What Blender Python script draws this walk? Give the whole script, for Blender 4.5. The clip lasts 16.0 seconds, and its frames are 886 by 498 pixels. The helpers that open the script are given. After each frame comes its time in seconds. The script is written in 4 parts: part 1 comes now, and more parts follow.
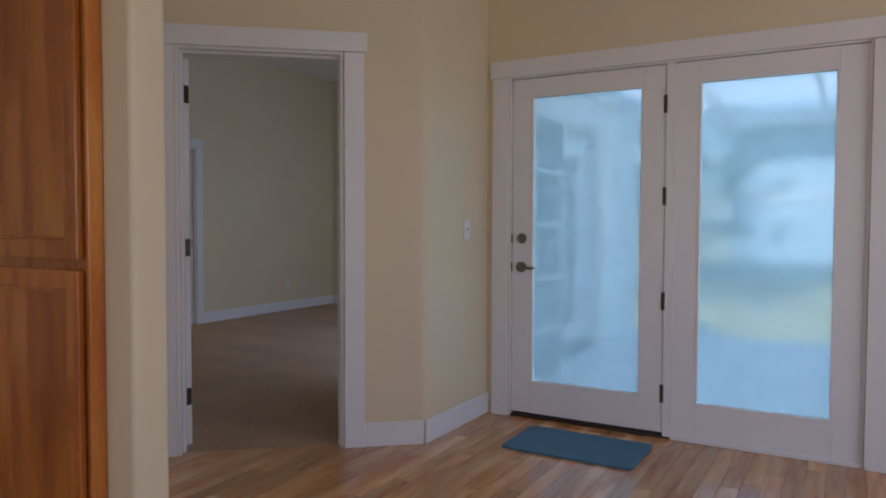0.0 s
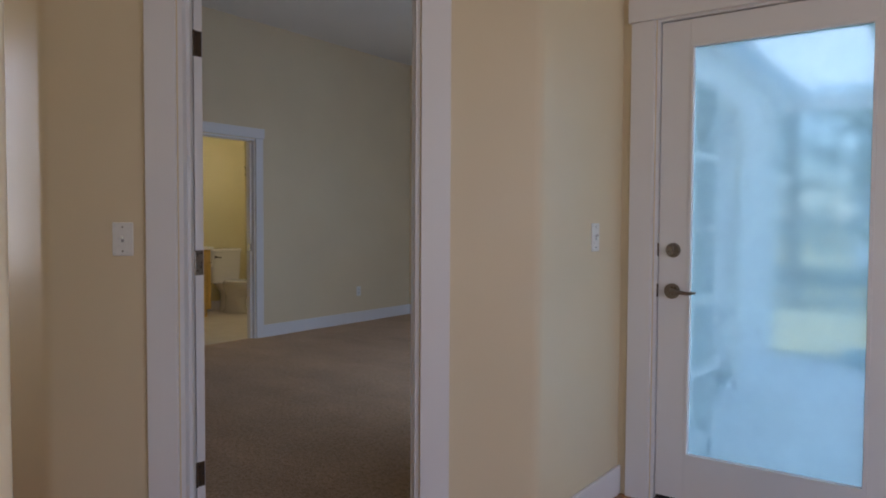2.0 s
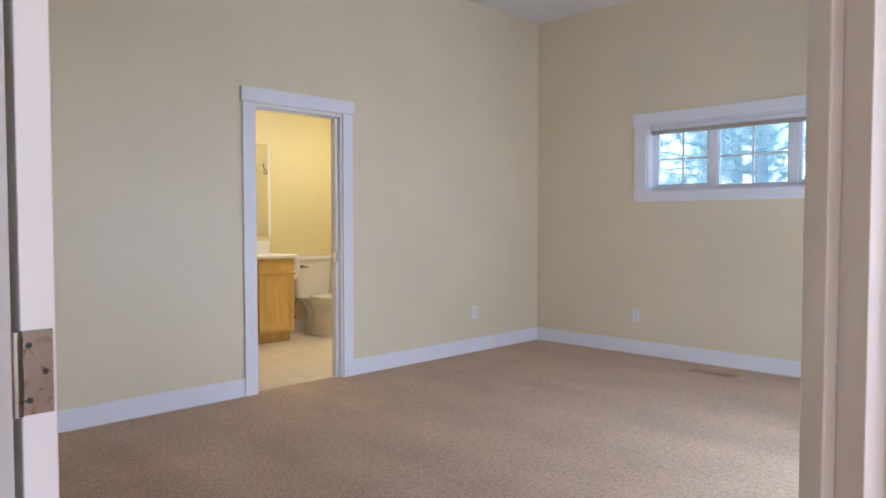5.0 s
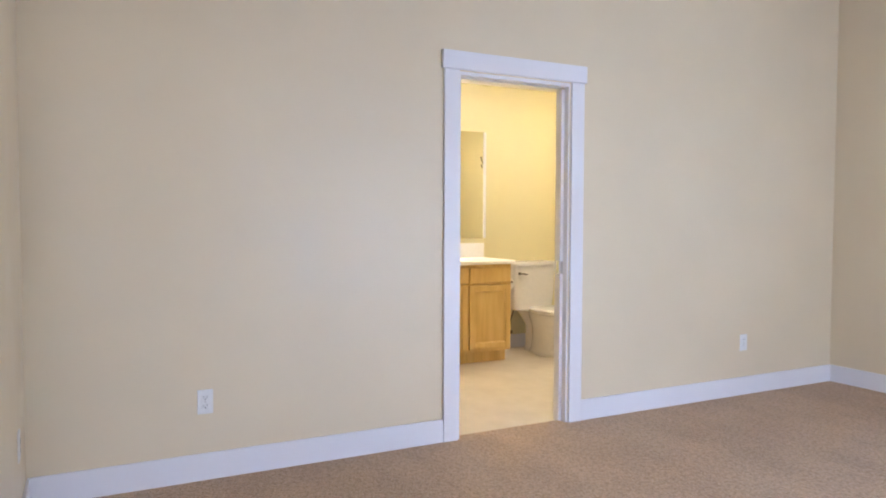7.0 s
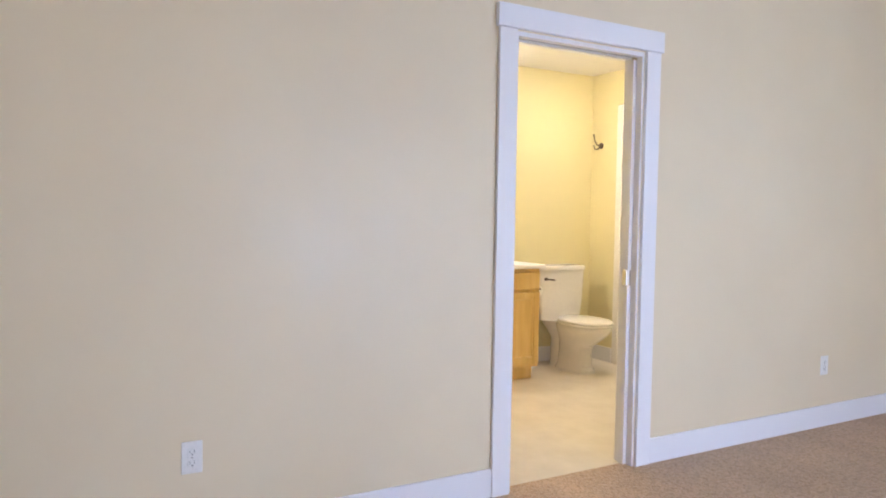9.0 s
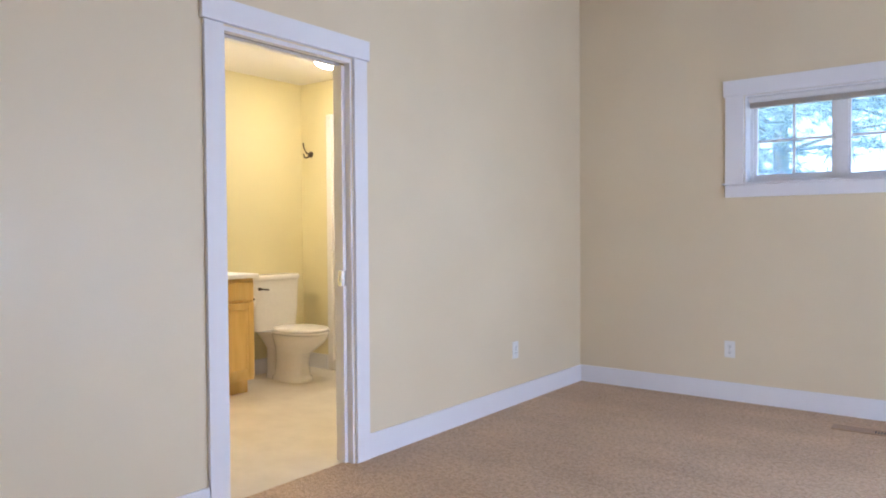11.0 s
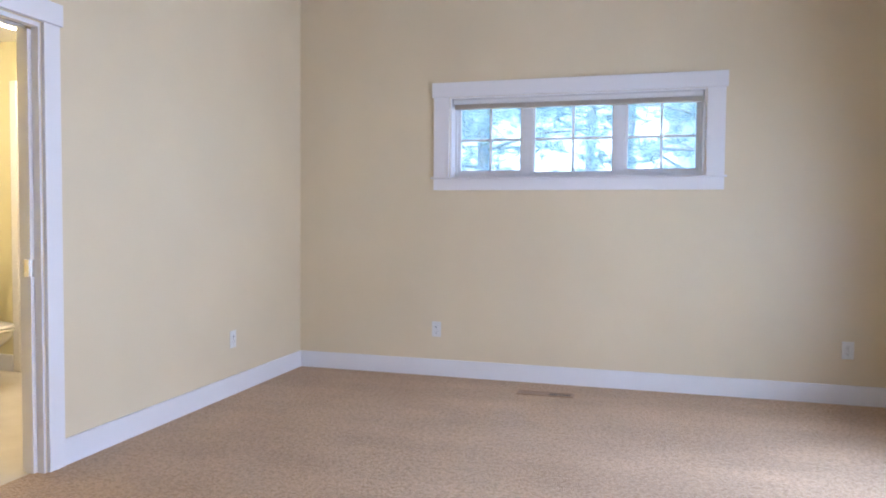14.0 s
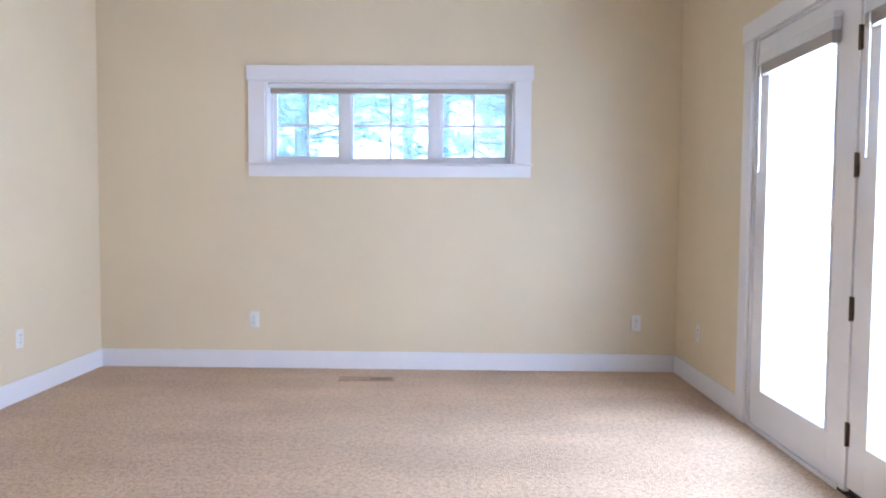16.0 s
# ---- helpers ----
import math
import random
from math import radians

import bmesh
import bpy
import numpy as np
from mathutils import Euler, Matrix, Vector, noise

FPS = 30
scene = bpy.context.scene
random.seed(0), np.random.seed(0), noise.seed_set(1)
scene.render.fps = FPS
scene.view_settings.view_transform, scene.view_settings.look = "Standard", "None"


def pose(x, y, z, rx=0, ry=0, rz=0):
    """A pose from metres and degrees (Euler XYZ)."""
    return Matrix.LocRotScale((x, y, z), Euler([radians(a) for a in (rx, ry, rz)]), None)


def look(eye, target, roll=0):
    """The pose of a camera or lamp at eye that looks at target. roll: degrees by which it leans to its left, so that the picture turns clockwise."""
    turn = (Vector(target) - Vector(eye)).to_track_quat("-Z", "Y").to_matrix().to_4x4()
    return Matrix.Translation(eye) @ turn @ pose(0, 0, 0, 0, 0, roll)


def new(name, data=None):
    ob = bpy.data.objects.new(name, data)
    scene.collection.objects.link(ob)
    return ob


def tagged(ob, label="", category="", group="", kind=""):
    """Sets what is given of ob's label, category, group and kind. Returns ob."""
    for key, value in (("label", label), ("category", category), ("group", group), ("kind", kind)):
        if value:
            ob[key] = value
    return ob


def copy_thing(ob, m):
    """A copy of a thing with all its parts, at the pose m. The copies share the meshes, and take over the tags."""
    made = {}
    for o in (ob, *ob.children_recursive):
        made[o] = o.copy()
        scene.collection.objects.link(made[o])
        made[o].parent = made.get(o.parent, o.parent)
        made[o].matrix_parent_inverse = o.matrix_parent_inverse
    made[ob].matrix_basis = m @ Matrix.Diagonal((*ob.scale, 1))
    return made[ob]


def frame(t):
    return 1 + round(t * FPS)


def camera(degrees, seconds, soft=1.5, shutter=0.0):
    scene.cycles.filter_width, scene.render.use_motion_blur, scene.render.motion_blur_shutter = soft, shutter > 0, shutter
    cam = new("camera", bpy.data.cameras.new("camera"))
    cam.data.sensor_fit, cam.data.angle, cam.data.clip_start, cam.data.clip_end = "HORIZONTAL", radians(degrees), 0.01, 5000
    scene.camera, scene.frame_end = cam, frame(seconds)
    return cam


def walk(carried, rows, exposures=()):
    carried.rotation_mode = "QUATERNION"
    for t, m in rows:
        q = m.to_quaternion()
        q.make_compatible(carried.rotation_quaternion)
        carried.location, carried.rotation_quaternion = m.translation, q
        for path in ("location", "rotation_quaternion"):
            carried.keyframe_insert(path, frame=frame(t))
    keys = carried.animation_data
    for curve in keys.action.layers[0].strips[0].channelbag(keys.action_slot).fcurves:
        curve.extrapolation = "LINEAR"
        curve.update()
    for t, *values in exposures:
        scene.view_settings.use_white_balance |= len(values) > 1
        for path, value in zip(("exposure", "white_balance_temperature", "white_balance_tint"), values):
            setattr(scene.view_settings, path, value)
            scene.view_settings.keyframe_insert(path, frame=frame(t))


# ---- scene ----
cam = camera(64.2, 16.0, 1.9)
PATH = [
    (0, (-0.01, 0.072, 1.196), (-1.009, 1.803, 1.121), 0.2),
    (0.5, (-0.208, 0.303, 1.198), (-1.228, 2.022, 1.123), 0.3),
    (1, (-0.403, 0.599, 1.198), (-1.454, 2.299, 1.124), 0.4),
    (1.5, (-0.575, 0.853, 1.208), (-1.717, 2.493, 1.13), 0.2),
    (2, (-0.763, 1.05, 1.217), (-1.946, 2.66, 1.139), 0.3),
    (2.5, (-0.934, 1.27, 1.215), (-2.139, 2.864, 1.134), 0.2),
    (3, (-1.134, 1.519, 1.224), (-2.417, 3.051, 1.146), 0.0),
    (3.5, (-1.373, 1.706, 1.214), (-2.738, 3.166, 1.136), -0.3),
    (3.7, (-1.481, 1.786, 1.222), (-2.863, 3.229, 1.143), -0.3),
    (5.8, (-2.554, 2.762, 1.225), (-3.983, 4.16, 1.145), 0.4),
    (6, (-2.636, 2.85, 1.239), (-4.102, 4.207, 1.155), 0.2),
    (6.5, (-2.844, 3.01, 1.232), (-4.519, 4.101, 1.151), 0.1),
    (7, (-3.163, 3.12, 1.235), (-4.94, 4.035, 1.151), 0.2),
    (7.5, (-3.451, 3.175, 1.226), (-5.263, 4.018, 1.139), 0.3),
    (8, (-3.748, 3.24, 1.237), (-5.573, 4.052, 1.146), 0.6),
    (8.5, (-3.921, 3.234, 1.234), (-5.745, 4.051, 1.146), 0.7),
    (9, (-4.032, 3.204, 1.239), (-5.778, 4.176, 1.145), 0.9),
    (9.5, (-4.068, 3.204, 1.213), (-5.657, 4.415, 1.135), 0.9),
    (11.8, (-4.034, 3.177, 1.17), (-5.115, 4.859, 1.112), 0.2),
    (12, (-4.018, 3.165, 1.171), (-5.058, 4.872, 1.108), 0.6),
    (12.5, (-3.99, 3.16, 1.174), (-4.911, 4.934, 1.109), 0.6),
    (13, (-3.972, 3.159, 1.172), (-4.774, 4.99, 1.104), 0.5),
    (13.5, (-3.975, 3.157, 1.172), (-4.653, 5.037, 1.099), 0.6),
    (14, (-3.985, 3.152, 1.18), (-4.528, 5.075, 1.098), 0.5),
    (14.5, (-3.993, 3.144, 1.164), (-4.408, 5.098, 1.081), 0.6),
    (15, (-3.993, 3.137, 1.146), (-4.284, 5.114, 1.06), 0.5),
    (15.5, (-3.978, 3.143, 1.136), (-4.156, 5.133, 1.042), 0.4),
    (16, (-3.985, 3.138, 1.137), (-4.026, 5.135, 1.038), 0.4),
]
EXPOSURES = [(0, 0.44, 5720, 23), (1.5, 0.50, 5720, 22), (2.5, 0.84, 5740, 22), (3.5, 1.42, 5760, 22), (5.6, 2.42, 5650, 26), (7.0, 2.60, 5620, 27), (9.0, 2.68, 5600, 27), (12.0, 2.46, 5600, 27), (14.0, 2.60, 5580, 27), (15.5, 2.86, 5480, 26), (16.0, 2.92, 5480, 26)]
walk(cam, [(t, look(eye, target, roll)) for t, eye, target, roll in PATH], EXPOSURES)

# ---- world and sun ----
SUN_ELEV, SUN_FROM = 62.0, (-0.45, -1.0)
world = bpy.data.worlds.new("sky")
scene.world = world
world.use_nodes = True
wt = world.node_tree
sky = wt.nodes.new("ShaderNodeTexSky")
sky.sky_type, sky.sun_disc = "NISHITA", False
sky.sun_elevation = radians(SUN_ELEV)
sky.sun_rotation = math.atan2(SUN_FROM[0], SUN_FROM[1])
wt.nodes["Background"].inputs["Strength"].default_value = 0.15
wt.links.new(sky.outputs[0], wt.nodes["Background"].inputs["Color"])
sun = new("sun", bpy.data.lights.new("sun", "SUN"))
sun.data.energy, sun.data.angle, sun.data.color = 5.0, radians(0.5), (1.0, 0.95, 0.87)
_n = Vector((SUN_FROM[0], SUN_FROM[1], 0)).normalized() * math.cos(radians(SUN_ELEV))
sun.matrix_world = look((_n.x * 30, _n.y * 30, 30 * math.sin(radians(SUN_ELEV))), (0, 0, 0))


# sky light: stand-in lamps in the patio door panes and in added openings
def opening_fill_lamp(x, y, z, rz, wide, high, watts, tint=(0.90, 0.95, 1.0), spread=180):
    lamp = new("opening_fill", bpy.data.lights.new("opening_fill", "AREA"))
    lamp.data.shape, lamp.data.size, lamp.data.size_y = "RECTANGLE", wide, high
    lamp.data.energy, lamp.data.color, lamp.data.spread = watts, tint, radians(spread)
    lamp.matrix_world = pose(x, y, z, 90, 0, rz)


opening_fill_lamp(-2.351, 6.5245, 1.09, 90, 0.64, 1.70, 5.2, (0.82, 0.91, 1.0), 158)
opening_fill_lamp(-2.351, 5.565, 1.09, 90, 0.63, 1.70, 5.2, (0.82, 0.91, 1.0), 158)
# fill lamps for the hall, in unseen openings added to brighten it
opening_fill_lamp(-4.97, 1.82, 1.55, -90, 0.6, 1.2, 4, (0.9, 0.96, 1.0))
opening_fill_lamp(3.30, 1.75, 1.45, 90, 2.2, 1.9, 19, (0.93, 0.97, 1.0))
opening_fill_lamp(3.30, -1.35, 1.65, 90, 2.4, 1.5, 13.5, (0.93, 0.97, 1.0))
opening_fill_lamp(1.22, -3.72, 1.6, 0, 2.2, 1.4, 4.5, (0.93, 0.97, 1.0))
opening_fill_lamp(-2.03, -3.72, 1.3, 0, 2.7, 2.0, 5.5, (0.93, 0.97, 1.0))

# ---- materials ----
def material(name):
    m = bpy.data.materials.new(name)
    m.use_nodes = True
    return m, m.node_tree, m.node_tree.nodes["Principled BSDF"]


def coords(nt, scale=(1, 1, 1), rot=0.0):
    tc = nt.nodes.new("ShaderNodeTexCoord")
    mp = nt.nodes.new("ShaderNodeMapping")
    mp.inputs["Scale"].default_value = scale
    mp.inputs["Rotation"].default_value = (0, 0, rot)
    nt.links.new(tc.outputs["Object"], mp.inputs["Vector"])
    return mp.outputs["Vector"]


def tex_noise(nt, vec, scale, detail=4.0, rough=0.5):
    n = nt.nodes.new("ShaderNodeTexNoise")
    n.inputs["Scale"].default_value, n.inputs["Detail"].default_value, n.inputs["Roughness"].default_value = scale, detail, rough
    nt.links.new(vec, n.inputs["Vector"])
    return n.outputs["Fac"]


def ramp(nt, fac, stops):
    r = nt.nodes.new("ShaderNodeValToRGB")
    el = r.color_ramp.elements
    while len(el) < len(stops):
        el.new(0.5)
    for e, (p, c) in zip(el, stops):
        e.position, e.color = p, (*c, 1)
    nt.links.new(fac, r.inputs["Fac"])
    return r.outputs["Color"]


def mixed(nt, fac, a, b, mode="MIX"):
    mx = nt.nodes.new("ShaderNodeMix")
    mx.data_type, mx.blend_type = "RGBA", mode
    for k, v in ((0, fac), (6, a), (7, b)):
        if isinstance(v, (int, float)):
            mx.inputs[k].default_value = v
        elif isinstance(v, tuple):
            mx.inputs[k].default_value = (*v, 1)
        else:
            nt.links.new(v, mx.inputs[k])
    return mx.outputs[2]


def bumped(nt, b, height, strength, dist):
    bp = nt.nodes.new("ShaderNodeBump")
    bp.inputs["Strength"].default_value, bp.inputs["Distance"].default_value = strength, dist
    nt.links.new(height, bp.inputs["Height"])
    nt.links.new(bp.outputs["Normal"], b.inputs["Normal"])


def shade(c, k):
    return tuple(min(1.0, v * k) for v in c)


def paint(name, c, rough=0.5, vary=0.05, fine=260, strength=0.12, dist=0.0006):
    """Painted surface: a faint large mottling and an orange-peel relief."""
    m, nt, b = material(name)
    v = coords(nt)
    col = ramp(nt, tex_noise(nt, v, 1.3, 3), [(0.3, shade(c, 1 - vary)), (0.7, shade(c, 1 + vary))])
    nt.links.new(col, b.inputs["Base Color"])
    rr = ramp(nt, tex_noise(nt, v, 4.0, 3), [(0.3, (rough - 0.06,) * 3), (0.7, (rough + 0.06,) * 3)])
    nt.links.new(rr, b.inputs["Roughness"])
    bumped(nt, b, tex_noise(nt, v, fine, 3), strength, dist)
    return m


def plain(name, c, rough=0.4, metal=0.0):
    """Small hard surface with a slight unevenness in its sheen."""
    m, nt, b = material(name)
    v = coords(nt)
    nt.links.new(ramp(nt, tex_noise(nt, v, 40, 3), [(0.3, shade(c, 0.975)), (0.7, shade(c, 1.02))]), b.inputs["Base Color"])
    nt.links.new(ramp(nt, tex_noise(nt, v, 90, 3), [(0.3, (max(rough - 0.06, 0.02),) * 3), (0.7, (rough + 0.08,) * 3)]), b.inputs["Roughness"])
    b.inputs["Metallic"].default_value = metal
    return m


WALL_C = (0.74, 0.63, 0.435)
WALL = paint("wall_paint", WALL_C, 0.42, 0.03, 180, 0.25, 0.0012)
BATH_WALL = paint("bath_wall_paint", (0.71, 0.635, 0.36), 0.45, 0.03, 180, 0.25, 0.0012)
CEIL = paint("ceiling_paint", (0.78, 0.75, 0.70), 0.8, 0.02, 120, 0.4, 0.002)
WHITE = paint("white_trim_paint", (0.80, 0.79, 0.80), 0.34, 0.012, 60, 0.05, 0.0005)
VINYL = plain("white_vinyl", (0.80, 0.80, 0.81), 0.35)
PLATE = plain("white_plate_plastic", (0.80, 0.79, 0.76), 0.3)
DARK = plain("dark_slot", (0.02, 0.02, 0.02), 0.6)
BRONZE = plain("dark_bronze", (0.10, 0.075, 0.055), 0.38, 0.9)
NICKEL = plain("satin_nickel", (0.24, 0.21, 0.18), 0.3, 1.0)
CHROME = plain("bright_chrome", (0.8, 0.8, 0.8), 0.15, 1.0)
PORCELAIN = plain("white_porcelain", (0.80, 0.77, 0.72), 0.08)
COUNTER = plain("cultured_marble", (0.82, 0.80, 0.77), 0.42)
RUBBER = plain("weatherstrip", (0.03, 0.028, 0.025), 0.7)
SIDING = paint("white_siding_paint", (0.78, 0.79, 0.80), 0.55, 0.04, 90, 0.2, 0.001)
CONCRETE = paint("patio_concrete", (0.62, 0.64, 0.66), 0.85, 0.12, 120, 0.5, 0.002)
GRASS = paint("lawn", (0.26, 0.25, 0.12), 0.9, 0.3, 60, 1.0, 0.02)
BLIND = plain("blind_slat", (0.50, 0.44, 0.37), 0.45)
BLIND_W = plain("blind_rail", (0.74, 0.73, 0.72), 0.4)
BARK = paint("bark", (0.075, 0.06, 0.05), 0.9, 0.3, 30, 1.0, 0.02)
STEEL = plain("galvanised_steel", (0.36, 0.37, 0.38), 0.45, 0.6)


def leaf_material():
    m, nt, b = material("pine_needles")
    g = nt.nodes.new("ShaderNodeNewGeometry")
    nt.links.new(ramp(nt, g.outputs["Random Per Island"], [(0.0, (0.07, 0.12, 0.11)), (1.0, (0.15, 0.22, 0.21))]), b.inputs["Base Color"])
    b.inputs["Roughness"].default_value = 0.6
    return m


NEEDLES = leaf_material()


def carpet_material():
    m, nt, b = material("carpet_pile")
    v = coords(nt)
    tuft = tex_noise(nt, coords(nt, (1.0, 1.5, 1.0), 0.5), 72, 4, 0.62)
    fleck = ramp(nt, tuft, [(0.30, (0.39, 0.235, 0.12)), (0.42, (0.65, 0.44, 0.26)), (0.64, (0.81, 0.60, 0.395))])
    big = ramp(nt, tex_noise(nt, v, 2.6, 4, 0.6), [(0.3, (0.84, 0.83, 0.82)), (0.7, (1.0, 1.0, 1.0))])
    swept = ramp(nt, tex_noise(nt, coords(nt, (0.5, 2.4, 1.0), 0.3), 1.1, 2, 0.5), [(0.40, (0.90, 0.89, 0.88)), (0.60, (1.0, 1.0, 1.0))])
    big = mixed(nt, 1.0, big, swept, "MULTIPLY")
    clump = ramp(nt, tex_noise(nt, v, 38, 3, 0.6), [(0.36, (0.80, 0.75, 0.71)), (0.56, (1.0, 1.0, 1.0))])
    fleck = mixed(nt, 1.0, fleck, clump, "MULTIPLY")
    nt.links.new(mixed(nt, 1.0, fleck, big, "MULTIPLY"), b.inputs["Base Color"])
    b.inputs["Roughness"].default_value = 0.95
    b.inputs["Sheen Weight"].default_value = 0.16
    b.inputs["Sheen Roughness"].default_value = 0.5
    bumped(nt, b, tuft, 1.0, 0.012)
    return m


CARPET = carpet_material()


def wood_material(name, dark, mid, light, rough, along=(14, 1.1, 14), spread=0.25, coat=0.0):
    """Grain that runs along local y, with a tone of its own for each piece."""
    m, nt, b = material(name)
    v = coords(nt, along)
    info = nt.nodes.new("ShaderNodeObjectInfo")
    add = nt.nodes.new("ShaderNodeVectorMath")
    add.operation = "MULTIPLY_ADD"
    comb = nt.nodes.new("ShaderNodeCombineXYZ")
    for k in range(3):
        nt.links.new(info.outputs["Random"], comb.inputs[k])
    add.inputs[1].default_value = (37, 61, 23)
    nt.links.new(comb.outputs[0], add.inputs[0])
    nt.links.new(v, add.inputs[2])
    g = tex_noise(nt, add.outputs[0], 1.6, 7, 0.62)
    col = ramp(nt, g, [(0.28, dark), (0.5, mid), (0.72, light)])
    tone = ramp(nt, info.outputs["Random"], [(0.0, (1 - spread,) * 3), (1.0, (1.0,) * 3)])
    nt.links.new(mixed(nt, 1.0, col, tone, "MULTIPLY"), b.inputs["Base Color"])
    nt.links.new(ramp(nt, g, [(0.3, (rough + 0.08,) * 3), (0.7, (rough - 0.04,) * 3)]), b.inputs["Roughness"])
    b.inputs["Coat Weight"].default_value = coat
    b.inputs["Coat Roughness"].default_value = 0.12
    bumped(nt, b, g, 0.15, 0.0008)
    return m


OAK_FLOOR = wood_material("hardwood_floor", (0.40, 0.12, 0.03), (0.76, 0.355, 0.115), (0.90, 0.60, 0.29), 0.2, (9, 1.1, 9), 0.40, 0.4)
PANTRY = wood_material("cherry_cabinet", (0.27, 0.05, 0.008), (0.56, 0.17, 0.02), (0.76, 0.33, 0.06), 0.25, (5, 5, 0.7), 0.35, 0.4)
MAPLE = wood_material("maple_vanity", (0.62, 0.39, 0.10), (0.76, 0.52, 0.165), (0.82, 0.60, 0.24), 0.32, (9, 9, 0.8), 0.08, 0.2)


def mat_rug():
    m, nt, b = material("blue_door_mat")
    v = coords(nt)
    n = tex_noise(nt, v, 220, 3)
    nt.links.new(ramp(nt, n, [(0.35, (0.05, 0.14, 0.22)), (0.65, (0.10, 0.24, 0.36))]), b.inputs["Base Color"])
    b.inputs["Roughness"].default_value = 0.9
    bumped(nt, b, n, 0.8, 0.003)
    return m


MAT = mat_rug()


def tile_material():
    m, nt, b = material("vinyl_tile")
    v = coords(nt)
    nt.links.new(ramp(nt, tex_noise(nt, v, 5, 5, 0.6), [(0.3, (0.64, 0.57, 0.47)), (0.7, (0.75, 0.68, 0.58))]), b.inputs["Base Color"])
    b.inputs["Roughness"].default_value = 0.3
    bumped(nt, b, tex_noise(nt, v, 60, 3), 0.1, 0.001)
    return m


TILE = tile_material()


def clear_glass():
    m, nt, b = material("clear_glass")
    tr, gl, mx, fr = (nt.nodes.new(k) for k in ("ShaderNodeBsdfTransparent", "ShaderNodeBsdfGlossy", "ShaderNodeMixShader", "ShaderNodeLayerWeight"))
    gl.inputs["Roughness"].default_value = 0.02
    tr.inputs["Color"].default_value = (0.93, 0.96, 0.95, 1)
    nt.links.new(ramp(nt, fr.outputs["Facing"], [(0.5, (0.03,) * 3), (0.85, (0.10,) * 3), (1.0, (0.6,) * 3)]), mx.inputs[0])
    nt.links.new(tr.outputs[0], mx.inputs[1])
    nt.links.new(gl.outputs[0], mx.inputs[2])
    nt.links.new(mx.outputs[0], nt.nodes["Material Output"].inputs["Surface"])
    return m


GLASS = clear_glass()


def veil_glass(name, tint, least, most):
    """A clear pane with a translucent veil mixed in that imitates bloom and glare."""
    m = clear_glass()
    m.name = name
    nt = m.node_tree
    out = nt.nodes["Material Output"].inputs["Surface"]
    base = out.links[0].from_socket
    tl, mx = nt.nodes.new("ShaderNodeBsdfTranslucent"), nt.nodes.new("ShaderNodeMixShader")
    tl.inputs["Color"].default_value = (*tint, 1)
    nt.links.new(ramp(nt, tex_noise(nt, coords(nt), 5.0, 4), [(0.3, (least,) * 3), (0.7, (most,) * 3)]), mx.inputs[0])
    nt.links.new(base, mx.inputs[1])
    nt.links.new(tl.outputs[0], mx.inputs[2])
    nt.links.new(mx.outputs[0], out)
    return m


# the blue tints put the outdoor bloom into the panes themselves
DOOR_VEIL = veil_glass("veil_glass", (0.64, 0.86, 1.0), 0.12, 0.19)
WINDOW_VEIL = veil_glass("window_veil_glass", (0.52, 0.85, 1.0), 0.19, 0.27)


def milky_panel():
    m, nt, b = material("milky_roof_panel")
    tl, mx = nt.nodes.new("ShaderNodeBsdfTranslucent"), nt.nodes.new("ShaderNodeMixShader")
    nt.links.new(ramp(nt, tex_noise(nt, coords(nt), 2.0, 4), [(0.3, (0.74, 0.80, 0.86)), (0.7, (0.86, 0.90, 0.94))]), tl.inputs["Color"])
    b.inputs["Base Color"].default_value = (0.8, 0.8, 0.8, 1)
    b.inputs["Roughness"].default_value = 0.4
    mx.inputs[0].default_value = 0.75
    nt.links.new(b.outputs[0], mx.inputs[1])
    nt.links.new(tl.outputs[0], mx.inputs[2])
    nt.links.new(mx.outputs[0], nt.nodes["Material Output"].inputs["Surface"])
    return m


CANOPY = milky_panel()


def fogged_glass():
    """Condensation: rough refraction with finer droplets in patches."""
    m, nt, b = material("fogged_glass")
    v = coords(nt)
    b.inputs["Base Color"].default_value = (0.82, 0.99, 1.0, 1)
    b.inputs["Transmission Weight"].default_value = 1.0
    b.inputs["IOR"].default_value = 1.12
    patch = tex_noise(nt, v, 2.2, 3)
    nt.links.new(ramp(nt, patch, [(0.2, (0.19,) * 3), (0.8, (0.22,) * 3)]), b.inputs["Roughness"])
    bumped(nt, b, tex_noise(nt, v, 140, 3, 0.7), 0.05, 0.0005)
    tl, mx = nt.nodes.new("ShaderNodeBsdfTranslucent"), nt.nodes.new("ShaderNodeMixShader")
    tl.inputs["Color"].default_value = (0.66, 0.95, 1.0, 1)
    nt.links.new(ramp(nt, tex_noise(nt, v, 3.0, 4, 0.6), [(0.2, (0.30,) * 3), (0.8, (0.38,) * 3)]), mx.inputs[0])
    nt.links.new(b.outputs[0], mx.inputs[1])
    nt.links.new(tl.outputs[0], mx.inputs[2])
    nt.links.new(mx.outputs[0], nt.nodes["Material Output"].inputs["Surface"])
    return m


FOG = fogged_glass()


def mirror_material():
    m, nt, b = material("mirror_silver")
    b.inputs["Base Color"].default_value = (0.88, 0.9, 0.88, 1)
    b.inputs["Metallic"].default_value, b.inputs["Roughness"].default_value = 1.0, 0.015
    return m


MIRROR = mirror_material()


